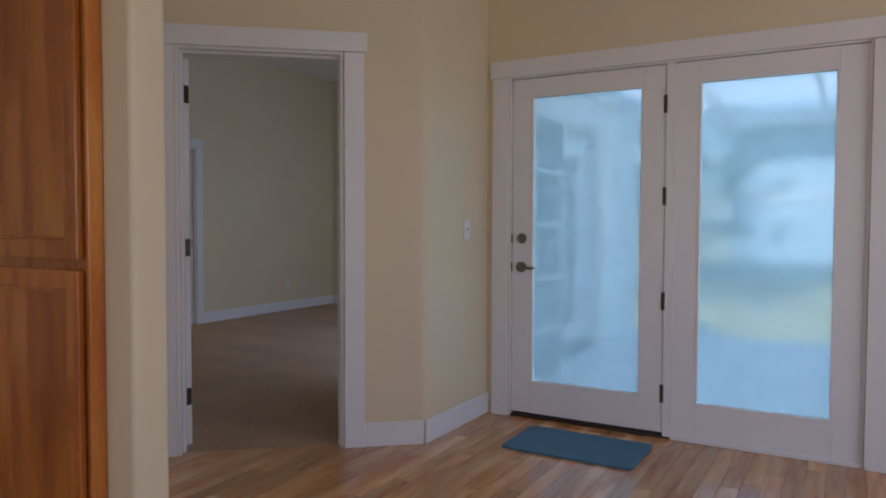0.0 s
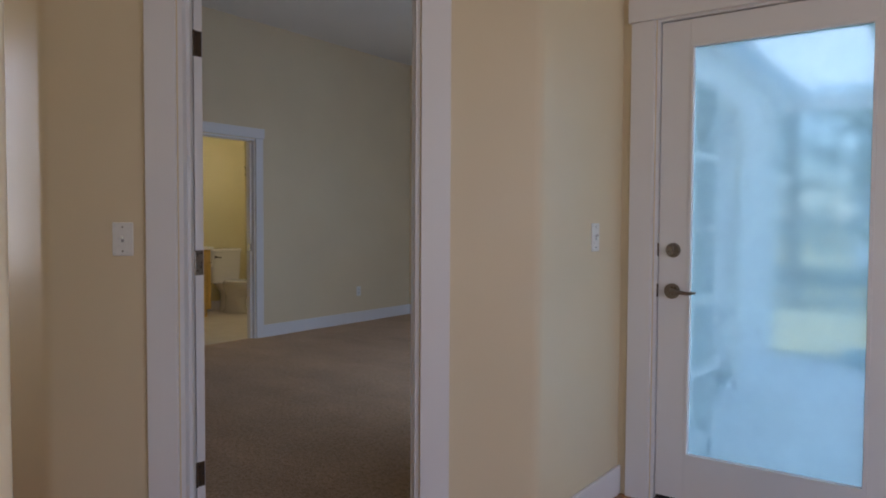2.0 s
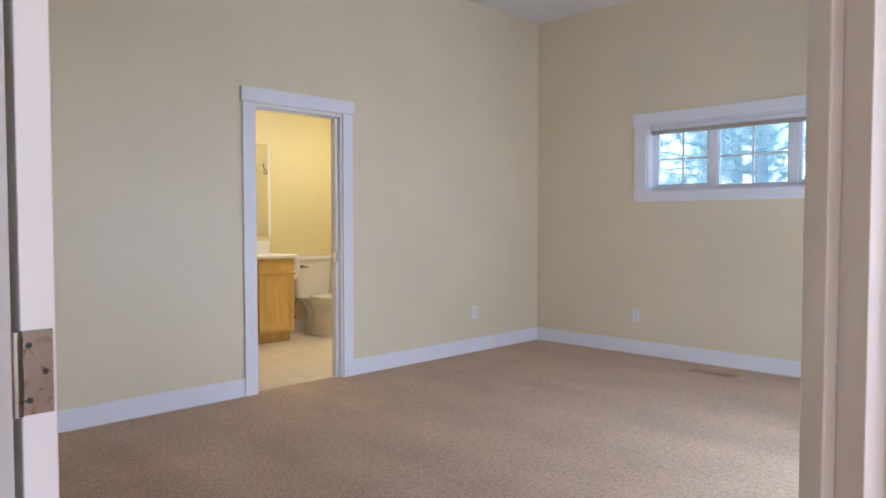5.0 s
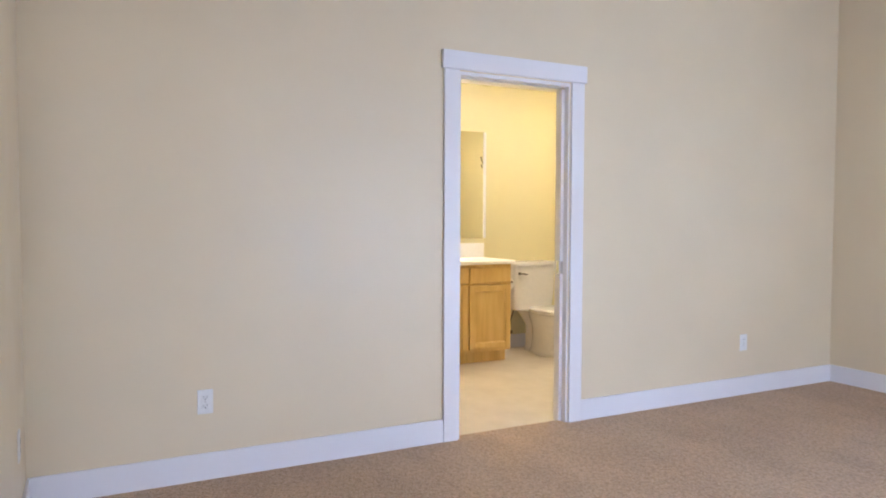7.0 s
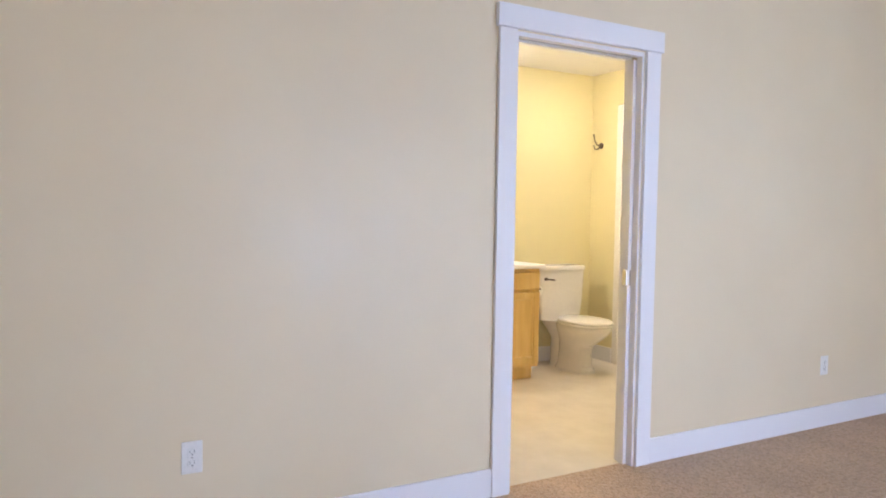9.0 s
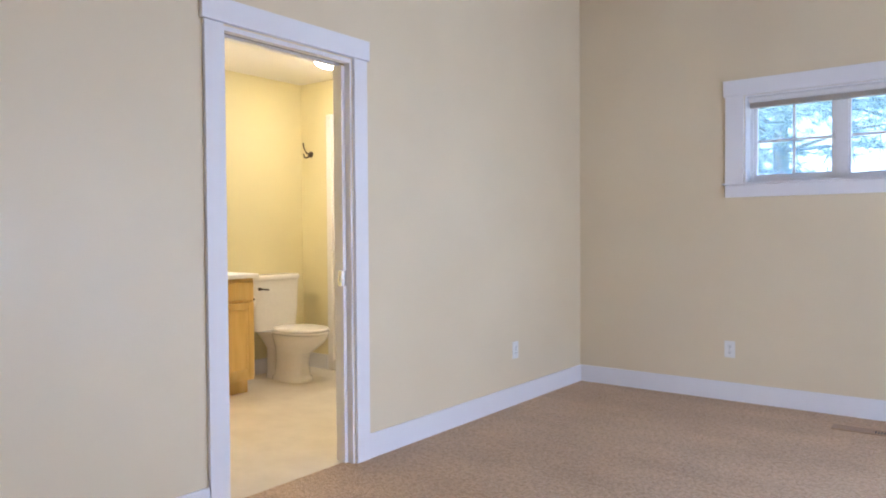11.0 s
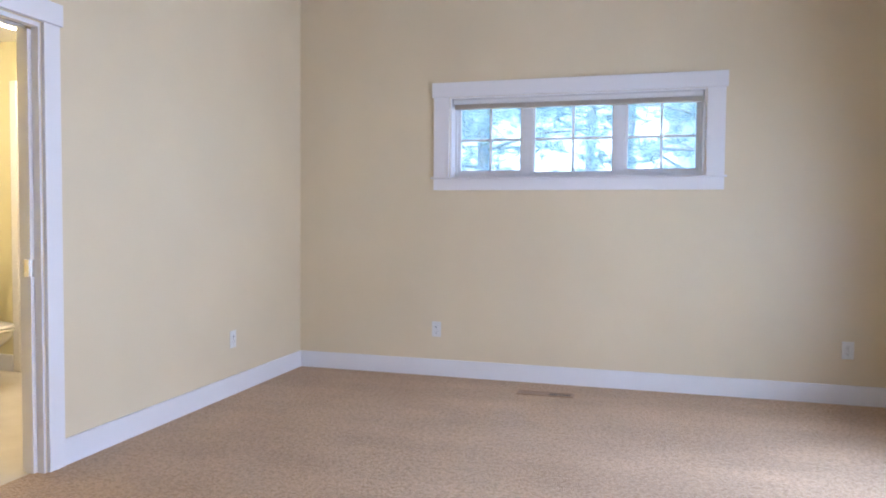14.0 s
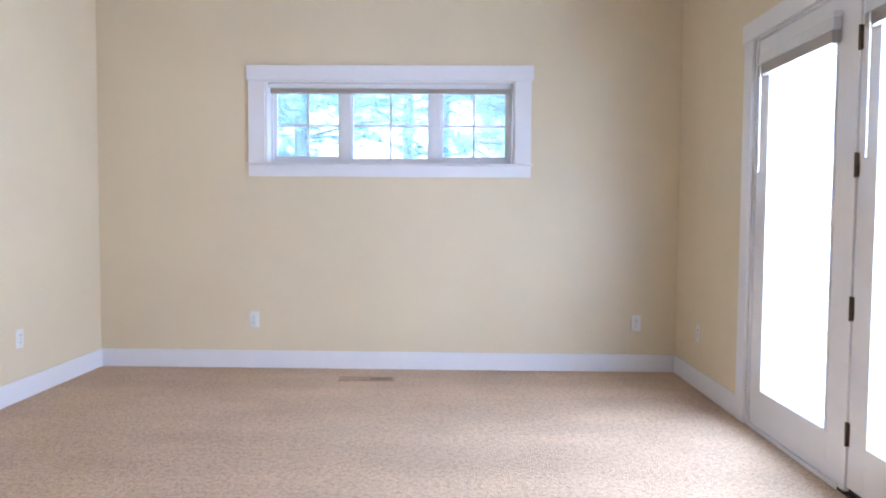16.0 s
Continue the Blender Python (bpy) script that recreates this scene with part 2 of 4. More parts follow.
def lamp_material(name, c, strength):
    m, nt, b = material(name)
    b.inputs["Base Color"].default_value = (0.8, 0.78, 0.72, 1)
    b.inputs["Emission Color"].default_value = (*c, 1)
    b.inputs["Emission Strength"].default_value = strength
    return m


LAMP = lamp_material("lamp_diffuser", (1.0, 0.88, 0.56), 13.5)


# ---- mesh helpers ----
def box(x0, x1, y0, y1, z0, z1, bevel=0.0, seg=2):
    bm = bmesh.new()
    bmesh.ops.create_cube(bm, size=1.0)
    bmesh.ops.transform(bm, matrix=Matrix.Translation(((x0 + x1) / 2, (y0 + y1) / 2, (z0 + z1) / 2)) @ Matrix.Diagonal((abs(x1 - x0), abs(y1 - y0), abs(z1 - z0), 1)), verts=bm.verts)
    if bevel:
        bmesh.ops.bevel(bm, geom=bm.edges[:], offset=bevel, segments=seg, affect="EDGES", profile=0.5)
    return bm


def join(*bms):
    """One bmesh from several."""
    out = bmesh.new()
    for bm in bms:
        me = bpy.data.meshes.new("tmp")
        bm.to_mesh(me)
        out.from_mesh(me)
        bm.free()
        bpy.data.meshes.remove(me)
    return out


def moved(bm, m):
    bmesh.ops.transform(bm, matrix=m, verts=bm.verts)
    return bm


def cyl(r, z0, z1, seg=24, r2=None):
    bm = bmesh.new()
    bmesh.ops.create_cone(bm, cap_ends=True, segments=seg, radius1=r, radius2=r if r2 is None else r2, depth=abs(z1 - z0))
    return moved(bm, Matrix.Translation((0, 0, (z0 + z1) / 2)))


def prism(pts, z0, z1):
    bm = bmesh.new()
    lo = [bm.verts.new((x, y, z0)) for x, y in pts]
    hi = [bm.verts.new((x, y, z1)) for x, y in pts]
    n = len(pts)
    bm.faces.new(lo[::-1])
    bm.faces.new(hi)
    for k in range(n):
        bm.faces.new((lo[k], lo[(k + 1) % n], hi[(k + 1) % n], hi[k]))
    bmesh.ops.recalc_face_normals(bm, faces=bm.faces[:])
    return bm


def rounded(pts, radii, seg=6):
    """A plan outline whose corners are rounded by the given radii."""
    out = []
    n = len(pts)
    for k, (p, r) in enumerate(zip(pts, radii)):
        p = Vector(p)
        if not r:
            out.append(tuple(p))
            continue
        a, c = (Vector(pts[k - 1]) - p).normalized() * r, (Vector(pts[(k + 1) % n]) - p).normalized() * r
        for j in range(seg + 1):
            t = j / seg
            q = (p + a) * (1 - t) ** 2 + p * 2 * t * (1 - t) + (p + c) * t ** 2
            out.append(tuple(q))
    return out


def loft(rings):
    """A closed skin through rings of equal counts."""
    bm = bmesh.new()
    vs = [[bm.verts.new(p) for p in ring] for ring in rings]
    n = len(rings[0])
    for a, c in zip(vs, vs[1:]):
        for k in range(n):
            bm.faces.new((a[k], a[(k + 1) % n], c[(k + 1) % n], c[k]))
    bm.faces.new(vs[0][::-1])
    bm.faces.new(vs[-1])
    bmesh.ops.recalc_face_normals(bm, faces=bm.faces[:])
    return bm


def tube(points, r, seg=10):
    rings = []
    pts = [Vector(p) for p in points]
    for k, p in enumerate(pts):
        d = (pts[min(k + 1, len(pts) - 1)] - pts[max(k - 1, 0)]).normalized()
        side = d.cross(Vector((0.31, 0.17, 0.93))).normalized()
        up = d.cross(side)
        rr = r[k] if isinstance(r, (list, tuple)) else r
        rings.append([p + side * rr * math.cos(2 * math.pi * j / seg) + up * rr * math.sin(2 * math.pi * j / seg) for j in range(seg)])
    return loft(rings)


def mesh_of(name, bm, mat, smooth=False):
    me = bpy.data.meshes.new(name)
    bm.to_mesh(me)
    bm.free()
    me.materials.append(mat)
    if smooth:
        me.shade_smooth()
        me.set_sharp_from_angle(angle=radians(40))
    return me


def part(name, bm, mat, parent, label="", smooth=False):
    ob = new(name, mesh_of(name, bm, mat, smooth))
    ob.parent = parent
    return tagged(ob, label)


def thing(name, label, category, m=None, group="", kind=""):
    ob = new(name)
    ob.empty_display_size = 0.1
    if m is not None:
        ob.matrix_basis = m
    return tagged(ob, label, category, group, kind)


def solid(name, bm, mat, label, category, kind="structure", m=None, smooth=False, group=""):
    ob = new(name, mesh_of(name, bm, mat, smooth))
    if m is not None:
        ob.matrix_basis = m
    return tagged(ob, label, category, group, kind)


def wall_grid(u_len, z0, z1, thick, holes):
    """A wall in local axes: u along x, its room face at y = 0, its back at y = thick, with holes (u0, u1, z0, z1) right through."""
    us = sorted({0.0, u_len, *[h[0] for h in holes], *[h[1] for h in holes]})
    zs = sorted({z0, z1, *[h[2] for h in holes], *[h[3] for h in holes]})
    us, zs = [u for u in us if 0 <= u <= u_len], [z for z in zs if z0 <= z <= z1]
    bm = bmesh.new()
    cache = {}

    def v(u, y, z):
        key = (round(u, 5), y, round(z, 5))
        if key not in cache:
            cache[key] = bm.verts.new((u, y, z))
        return cache[key]

    def is_open(i, j):
        if not (0 <= i < len(us) - 1 and 0 <= j < len(zs) - 1):
            return True
        cu, cz = (us[i] + us[i + 1]) / 2, (zs[j] + zs[j + 1]) / 2
        return any(h[0] < cu < h[1] and h[2] < cz < h[3] for h in holes)

    for i in range(len(us) - 1):
        for j in range(len(zs) - 1):
            if is_open(i, j):
                continue
            a, b_, c, d = us[i], us[i + 1], zs[j], zs[j + 1]
            bm.faces.new((v(a, 0.0, c), v(b_, 0.0, c), v(b_, 0.0, d), v(a, 0.0, d)))
            bm.faces.new((v(a, thick, c), v(a, thick, d), v(b_, thick, d), v(b_, thick, c)))
            if is_open(i - 1, j):
                bm.faces.new((v(a, 0.0, c), v(a, 0.0, d), v(a, thick, d), v(a, thick, c)))
            if is_open(i + 1, j):
                bm.faces.new((v(b_, 0.0, c), v(b_, thick, c), v(b_, thick, d), v(b_, 0.0, d)))
            if is_open(i, j - 1):
                bm.faces.new((v(a, 0.0, c), v(a, thick, c), v(b_, thick, c), v(b_, 0.0, c)))
            if is_open(i, j + 1):
                bm.faces.new((v(a, 0.0, d), v(b_, 0.0, d), v(b_, thick, d), v(a, thick, d)))
    bmesh.ops.recalc_face_normals(bm, faces=bm.faces[:])
    return bm


# ---- plan ----
CEIL_Z = 3.24
BED_W, BED_N, BED_E = -6.61, 8.26, -2.395
HALL_N, SHORT_X = 4.05, -1.985
DIAG = 40.0
P0 = Vector((SHORT_X, 3.305))
DU = Vector((-math.cos(radians(DIAG)), -math.sin(radians(DIAG))))
DN = Vector((math.sin(radians(DIAG)), -math.cos(radians(DIAG))))
BATH_X, BATH_N, BATH_S, BATH_Z = -8.91, 7.42, 4.5, 2.49
DOOR_H = 2.07


def P(s, n=0.0):
    """A point on the slanted wall: s along it from its north corner, n out of it into the hall."""
    q = P0 + DU * s + DN * n
    return (q.x, q.y)


# walls of the bedroom
solid("wall_west", wall_grid(BED_N - 2.2, -0.05, CEIL_Z, 0.12, [(2.79, 3.548, -1, DOOR_H - 0.02)]), WALL, "pale yellow painted wall with the bathroom doorway", "wall", m=pose(BED_W, 2.2, 0, 0, 0, 90))
solid("wall_north", wall_grid(BED_E - BED_W + 0.285, -0.05, CEIL_Z, 0.16, [(1.35, 3.144, 1.50, 2.09)]), WALL, "pale yellow painted wall with a high triple window", "wall", m=pose(BED_W - 0.12, BED_N, 0))
solid("wall_east", wall_grid(BED_N - 4.21, -0.05, CEIL_Z, 0.165, [(1.26, 3.16, -1, DOOR_H + 0.015)]), WALL, "pale yellow painted wall with glazed patio doors", "wall", m=pose(BED_E, BED_N, 0, 0, 0, -90))
solid("wall_corner", prism(rounded([(SHORT_X, 4.21), (SHORT_X, 3.305), P(0.435), P(0.435, -0.12), (BED_E, 4.21)], [0, 0.03, 0, 0, 0]), -0.05, CEIL_Z), WALL, "pale yellow painted wall with a rounded corner", "wall", smooth=True)
solid("wall_slant", prism(rounded([P(1.272), P(1.73), (-4.9, P(1.73)[1]), (-4.9, P(1.73)[1] + 0.12), (-3.357, P(1.73)[1] + 0.12), P(1.272, -0.12)], [0, 0.03, 0, 0, 0, 0]), -0.05, CEIL_Z), WALL, "pale yellow painted slanted wall beside the bedroom door", "wall", smooth=True)
solid("wall_lintel", prism([P(0.435), P(1.272), P(1.272, -0.12), P(0.435, -0.12)], DOOR_H + 0.012, CEIL_Z), WALL, "pale yellow painted wall above the bedroom door", "wall")
solid("wall_closet", box(BED_W, -4.9, 2.2, 2.9, -0.05, CEIL_Z), WALL, "pale yellow painted closet wall", "wall")
# walls of the hall
solid("wall_hall_north", wall_grid(5.2, -0.05, CEIL_Z, 0.16, [(0.15, 2.05, -1, DOOR_H + 0.015)]), WALL, "yellow painted hall wall with glazed doors", "wall", m=pose(SHORT_X, HALL_N, 0))
# openings in the next three walls are added, out of view, for fill lamps
solid("wall_hall_east", wall_grid(7.65, -0.05, CEIL_Z, 0.12, [(1.2, 3.4, 0.5, 2.4), (4.2, 6.6, 0.9, 2.4)]), WALL, "unseen yellow painted hall wall with wide openings added for light", "wall", m=pose(3.215, HALL_N, 0, 0, 0, -90))
solid("wall_hall_south", wall_grid(8.2, -0.05, CEIL_Z, 0.16, [(0.9, 3.1, 0.9, 2.3), (3.9, 6.6, 0.3, 2.3)]), WALL, "unseen yellow painted wall with wide openings added for light", "wall", m=pose(3.215, -3.6, 0, 0, 0, 180))
solid("wall_hall_west", wall_grid(5.8, -0.05, CEIL_Z, 0.12, [(5.12, 5.72, 0.95, 2.15)]), WALL, "yellow painted end wall of the hall with an added light opening", "wall", m=pose(-4.9, -3.6, 0, 0, 0, 90))
solid("wall_stub", prism(rounded([(-1.715, 1.324), (-1.715, 1.442), (-4.9, 1.442), (-4.9, 1.40), (-1.84, 1.40), (-1.84, 1.324)], [0.022, 0.022, 0, 0, 0, 0]), -0.05, CEIL_Z), WALL, "pale yellow painted wall end with rounded corners", "wall", smooth=True)
# walls of the bathroom
solid("wall_bath_west", box(BATH_X - 0.12, BATH_X, BATH_S - 0.12, BATH_N + 1.0, -0.05, BATH_Z), BATH_WALL, "warm yellow painted bathroom wall", "wall")
solid("wall_bath_north", box(BATH_X, -8.58, BATH_N, BATH_N + 0.12, -0.05, BATH_Z), BATH_WALL, "warm yellow painted bathroom wall with a hook", "wall")
solid("wall_bath_south", box(BATH_X, BED_W - 0.122, BATH_S - 0.12, BATH_S, -0.05, BATH_Z), BATH_WALL, "warm yellow painted bathroom wall", "wall")
# ceilings and an added sun shade
solid("ceiling", prism([(-5.02, -3.76), (3.335, -3.76), (3.335, 4.21), (-2.23, 4.21), (-2.23, 8.42), (-6.73, 8.42), (-6.73, 2.2), (-5.02, 2.2)], CEIL_Z, CEIL_Z + 0.2), CEIL, "flat white painted ceiling", "ceiling")
solid("ceiling_bath", box(BATH_X - 0.12, BED_W - 0.122, BATH_S - 0.12, BATH_N + 1.0, BATH_Z, BATH_Z + 0.15), CEIL, "flat white painted bathroom ceiling", "ceiling")

# unseen slab, added to keep direct sun out of the south openings
solid("sun_shade_slab", box(-5.5, 4.5, -8.0, -3.77, 2.75, 2.9), CEIL, "unseen white slab shading the south openings", "roof")

# floors
solid("floor_slab", prism([(-5.02, -3.76), (3.335, -3.76), (3.335, 4.21), (-2.23, 4.21), (-2.23, 8.42), (-6.73, 8.42), (-6.73, 8.58), (BATH_X - 0.12, 8.58), (BATH_X - 0.12, BATH_S - 0.12), (-6.73, BATH_S - 0.12), (-6.73, 2.2), (-5.02, 2.2)], -0.25, -0.052), CONCRETE, "concrete floor slab", "floor")
carpet_outline = [(BED_W, 2.9), (-4.9, 2.9), (-4.9, P(1.73)[1] + 0.12), (-3.357, P(1.73)[1] + 0.12), P(1.272, -0.12), P(1.272, -0.06), P(0.435, -0.06), P(0.435, -0.12), (BED_E, 4.21), (BED_E, BED_N), (BED_W, BED_N)]
solid("carpet", prism(carpet_outline, -0.05, 0.0), CARPET, "beige flecked cut-pile carpet", "carpet")
solid("carpet_threshold", box(BED_W - 0.06, BED_W, 4.99, 5.748, -0.05, 0.0), CARPET, "beige carpet strip in the bathroom doorway", "carpet")
solid("floor_bath", box(BATH_X, BED_W - 0.061, BATH_S, BATH_N + 1.0, -0.05, -0.004), TILE, "cream vinyl bathroom floor", "floor")


# ---- trim ----
def base_run(name, length, m, label="white painted wooden baseboard"):
    bm = join(box(0, length, -0.015, -0.001, 0.0, 0.128, 0.003), )
    return solid(name, bm, WHITE, label, "baseboard", m=m)


base_run("baseboard", 4.893 - 2.905, pose(BED_W, 2.905, 0, 0, 0, 90))
base_run("baseboard", BED_N - 5.846 - 0.002, pose(BED_W, 5.846, 0, 0, 0, 90))
base_run("baseboard", BED_E - BED_W - 0.032, pose(BED_W + 0.016, BED_N, 0))
base_run("baseboard", BED_N - 7.11 - 0.001, pose(BED_E, BED_N - 0.001, 0, 0, 0, -90))
base_run("baseboard", 4.99 - 4.22, pose(BED_E, 4.99, 0, 0, 0, -90))
base_run("baseboard", 1.65, pose(-4.93, 2.9, 0, 0, 0, 180))
base_run("baseboard", 0.325, pose(*P(0.332), 0, 0, 0, DIAG))
base_run("baseboard", 0.365, pose(*P(1.72), 0, 0, 0, DIAG))
base_run("baseboard", HALL_N - 3.30, pose(SHORT_X, 3.30, 0, 0, 0, 90))
base_run("baseboard", 3.0, pose(0.20, HALL_N, 0))
base_run("baseboard", 1.0, pose(-3.34, 2.193, 0) @ pose(-1.0, 0, 0))


def casing(th, width, height, mat=WHITE, w=0.108, head=0.10):
    """Flat side casings and a wider, slightly thicker head, round an opening that starts at local x = 0."""
    part("casing", box(-w, -0.004, -0.019, -0.001, 0.0, height + 0.008, 0.002), mat, th)
    part("casing", box(width + 0.004, width + w, -0.019, -0.001, 0.0, height + 0.008, 0.002), mat, th)
    part("head_casing", box(-w - 0.014, width + w + 0.014, -0.026, -0.001, height + 0.010, height + 0.010 + head, 0.003), mat, th)


def hinge(parent, x, y, z):
    h = part("hinge", join(moved(cyl(0.007, -0.05, 0.05, 12), Matrix.Translation((x, y, z))), box(x - 0.014, x + 0.014, y + 0.002, y + 0.006, z - 0.048, z + 0.048, 0.001)), BRONZE, parent, "dark bronze butt hinge")
    return h


def lever(parent, x, y, z, turn=1):
    """Round rose with a curved lever, room side."""
    rose = part("handle", join(moved(cyl(0.033, 0, 0.010, 28), pose(x, y, z, 90)), moved(cyl(0.011, 0.008, 0.045, 16), pose(x, y, z, 90)), tube([(x, y - 0.045, z), (x + 0.03 * turn, y - 0.050, z + 0.002), (x + 0.075 * turn, y - 0.048, z - 0.004), (x + 0.11 * turn, y - 0.044, z + 0.001)], [0.009, 0.009, 0.008, 0.006])), NICKEL, parent, "satin nickel lever handle", True)
    return rose


def deadbolt(parent, x, y, z):
    part("deadbolt", join(moved(cyl(0.032, 0, 0.012, 28, 0.028), pose(x, y, z, 90)), moved(box(-0.006, 0.006, -0.018, 0.018, 0.010, 0.026, 0.003), pose(x, y, z, 90))), NICKEL, parent, "satin nickel deadbolt turn", True)


def glazed_leaf(th, name, x0, x1, z0, z1, glass, y=0.012, inset=0.122, bottom=0.187, top=0.102, label=""):
    """A flat door leaf with one tall pane and a raised glazing bead."""
    leaf = part(name, join(box(x0, x0 + inset, y, y + 0.044, z0, z1, 0.002), box(x1 - inset, x1, y, y + 0.044, z0, z1, 0.002),
                           box(x0 + inset, x1 - inset, y, y + 0.044, z0, z0 + bottom, 0.0), box(x0 + inset, x1 - inset, y, y + 0.044, z1 - top, z1, 0.0)), WHITE, th, label)
    gx0, gx1, gz0, gz1 = x0 + inset, x1 - inset, z0 + bottom, z1 - top
    b = 0.014
    part("glazing_bead", join(box(gx0, gx0 + b, y - 0.004, y + 0.048, gz0, gz1, 0.002), box(gx1 - b, gx1, y - 0.004, y + 0.048, gz0, gz1, 0.002),
                              box(gx0, gx1, y - 0.0045, y + 0.0485, gz0, gz0 + b, 0.002), box(gx0, gx1, y - 0.0045, y + 0.0485, gz1 - b, gz1, 0.002)), WHITE, leaf)
    pane = part("pane", box(gx0 + 0.004, gx1 - 0.004, y + 0.018, y + 0.026, gz0 + 0.004, gz1 - 0.004), glass, leaf)
    pane.visible_shadow = False
    return leaf, (gx0, gx1, gz0, gz1)


def patio_unit(name, m, glass, active_left, label):
    """Two glazed leaves in one frame, 1.90 wide, hinged on the middle post."""
    th = thing(name, label, "door", m, kind="structure")
    W, H = 1.90, DOOR_H
    casing(th, W, H)
    part("frame", join(box(0.0, 0.013, 0.0, 0.16, 0, H + 0.013), box(W - 0.013, W, 0.0, 0.16, 0, H + 0.013), box(0.013, W - 0.013, 0.0, 0.16, H, H + 0.013), box(0.937, 0.983, 0.003, 0.14, 0.0, H, 0.002)), WHITE, th)
    part("stop", join(box(0.013, 0.030, 0.058, 0.075, 0.012, H), box(0.920, 1.0, 0.0585, 0.075, 0.012, H), box(W - 0.030, W - 0.013, 0.058, 0.075, 0.012, H), box(0.030, W - 0.030, 0.0585, 0.0755, H - 0.02, H)), WHITE, th)
    part("door_sill", box(0.013, W - 0.013, 0.0, 0.17, -0.04, 0.012, 0.003), BRONZE, th, "dark metal threshold")
    spans = ((0.017, 0.934), (0.983, 1.887))
    act = spans[0] if active_left else spans[1]
    fix = spans[1] if active_left else spans[0]
    leaf, g_a = glazed_leaf(th, "door_leaf", act[0], act[1], 0.030, H - 0.004, glass, label="white painted glazed door leaf")
    part("door_sweep", box(act[0] + 0.003, act[1] - 0.003, 0.020, 0.05, 0.012, 0.030), RUBBER, leaf)
    fixed, g_f = glazed_leaf(th, "fixed_panel", fix[0], fix[1], 0.016, H - 0.003, glass, label="white painted fixed glazed panel")
    part("foot_mould", box(fix[0], fix[1], -0.006, 0.012, 0.0, 0.020, 0.003), WHITE, fixed)
    hx = 0.936 if active_left else 0.984
    for z in (0.25, 0.765, 1.345, 1.85):
        hinge(th, hx, 0.004, z)
    kx = act[0] + 0.062 if active_left else act[1] - 0.062
    turn = 1 if active_left else -1
    lever(leaf, kx, 0.012, 0.925, turn)
    deadbolt(leaf, kx, 0.012, 1.10)
    for z in (0.925, 1.10):
        part("strike_plate", box(0.010, 0.017, 0.003, 0.03, z - 0.028, z + 0.028, 0.001) if active_left else box(W - 0.017, W - 0.010, 0.003, 0.03, z - 0.028, z + 0.028, 0.001), BRONZE, th)
    return th, g_a, g_f


hall_door, _a, _f = patio_unit("door_1", pose(-1.835, HALL_N, 0), FOG, True, "white glazed double door with fogged panes")
bed_door, gd_a, gd_f = patio_unit("door_2", pose(BED_E, 7.0, 0, 0, 0, -90), DOOR_VEIL, False, "white glazed patio double door with clear panes")


def leaf_blind(th, x0, x1, z):
    """A raised blind: a bunch of slats with a head rail over a pane."""
    rail = part("blind", join(box(x0 - 0.03, x1 + 0.03, -0.030, 0.006, z - 0.022, z + 0.028, 0.003)), BLIND_W, th, "raised blind with bunched slats")
    for k in range(9):
        part("slat", box(x0 - 0.028, x1 + 0.028, -0.034 - 0.001 * (k % 2), 0.004, z - 0.028 - 0.0062 * k - 0.004, z - 0.028 - 0.0062 * k, 0.0), BLIND, rail)
    part("wand", moved(cyl(0.0045, -0.55, 0, 8), pose(x0 + 0.02, -0.04, z - 0.03)), BLIND_W, rail)
    part("bracket", box(x1 + 0.005, x1 + 0.035, -0.036, 0.006, z + 0.026, z + 0.05, 0.002), PLATE, rail)


leaf_blind(bed_door, gd_f[0], gd_f[1], 1.945)
leaf_blind(bed_door, gd_a[0], gd_a[1], 1.945)

# bedroom door in the slanted wall, its leaf swung into the bedroom
W3 = 0.837
d3 = thing("door_3", "white open bedroom door with dark bronze hinges", "door", pose(*P(1.272), 0, 0, 0, DIAG), kind="structure")
casing(d3, W3, DOOR_H)
part("jamb", join(box(0.0, 0.016, -0.001, 0.121, 0, DOOR_H + 0.012, 0.001), box(W3 - 0.016, W3, -0.001, 0.121, 0, DOOR_H + 0.012, 0.001), box(0.016, W3 - 0.016, -0.001, 0.121, DOOR_H - 0.004, DOOR_H + 0.012)), WHITE, d3)
part("door_stop", join(box(0.016, 0.028, 0.045, 0.082, 0, DOOR_H - 0.004, 0.002), box(W3 - 0.028, W3 - 0.016, 0.045, 0.082, 0, DOOR_H - 0.004, 0.002), box(0.028, W3 - 0.028, 0.045, 0.082, DOOR_H - 0.017, DOOR_H - 0.004, 0.002)), WHITE, d3)
SWING = 138.0
lf = Matrix.Translation((0.017, 0.126, 0)) @ pose(0, 0, 0, 0, 0, SWING)
leaf3 = part("door_leaf", join(box(0.003, 0.765, -0.040, -0.005, 0.012, 2.045, 0.002)), WHITE, d3, "white painted door leaf")
leaf3.matrix_basis = lf
for z0, z1 in ((0.25, 0.95), (1.10, 1.90)):
    part("door_panel", join(box(0.13, 0.64, -0.044, -0.001, z0, z1, 0.008)), WHITE, leaf3)
for z in (0.27, 1.06, 1.86):
    h3 = part("hinge", join(moved(cyl(0.0065, -0.046, 0.046, 12), Matrix.Translation((0.0, 0.0, z))), box(0.0005, 0.0025, -0.036, -0.002, z - 0.046, z + 0.046, 0.0005)), NICKEL if abs(z - 1.06) < 0.1 else BRONZE, leaf3, "metal butt hinge")
    for dz in (-0.03, 0.0, 0.03):
        part("screw", moved(cyl(0.0035, 0, 0.0012, 8), pose(0.0006, -0.020 + 0.008 * (1 if dz else -1), z + dz, 0, -90, 0)), DARK, h3)
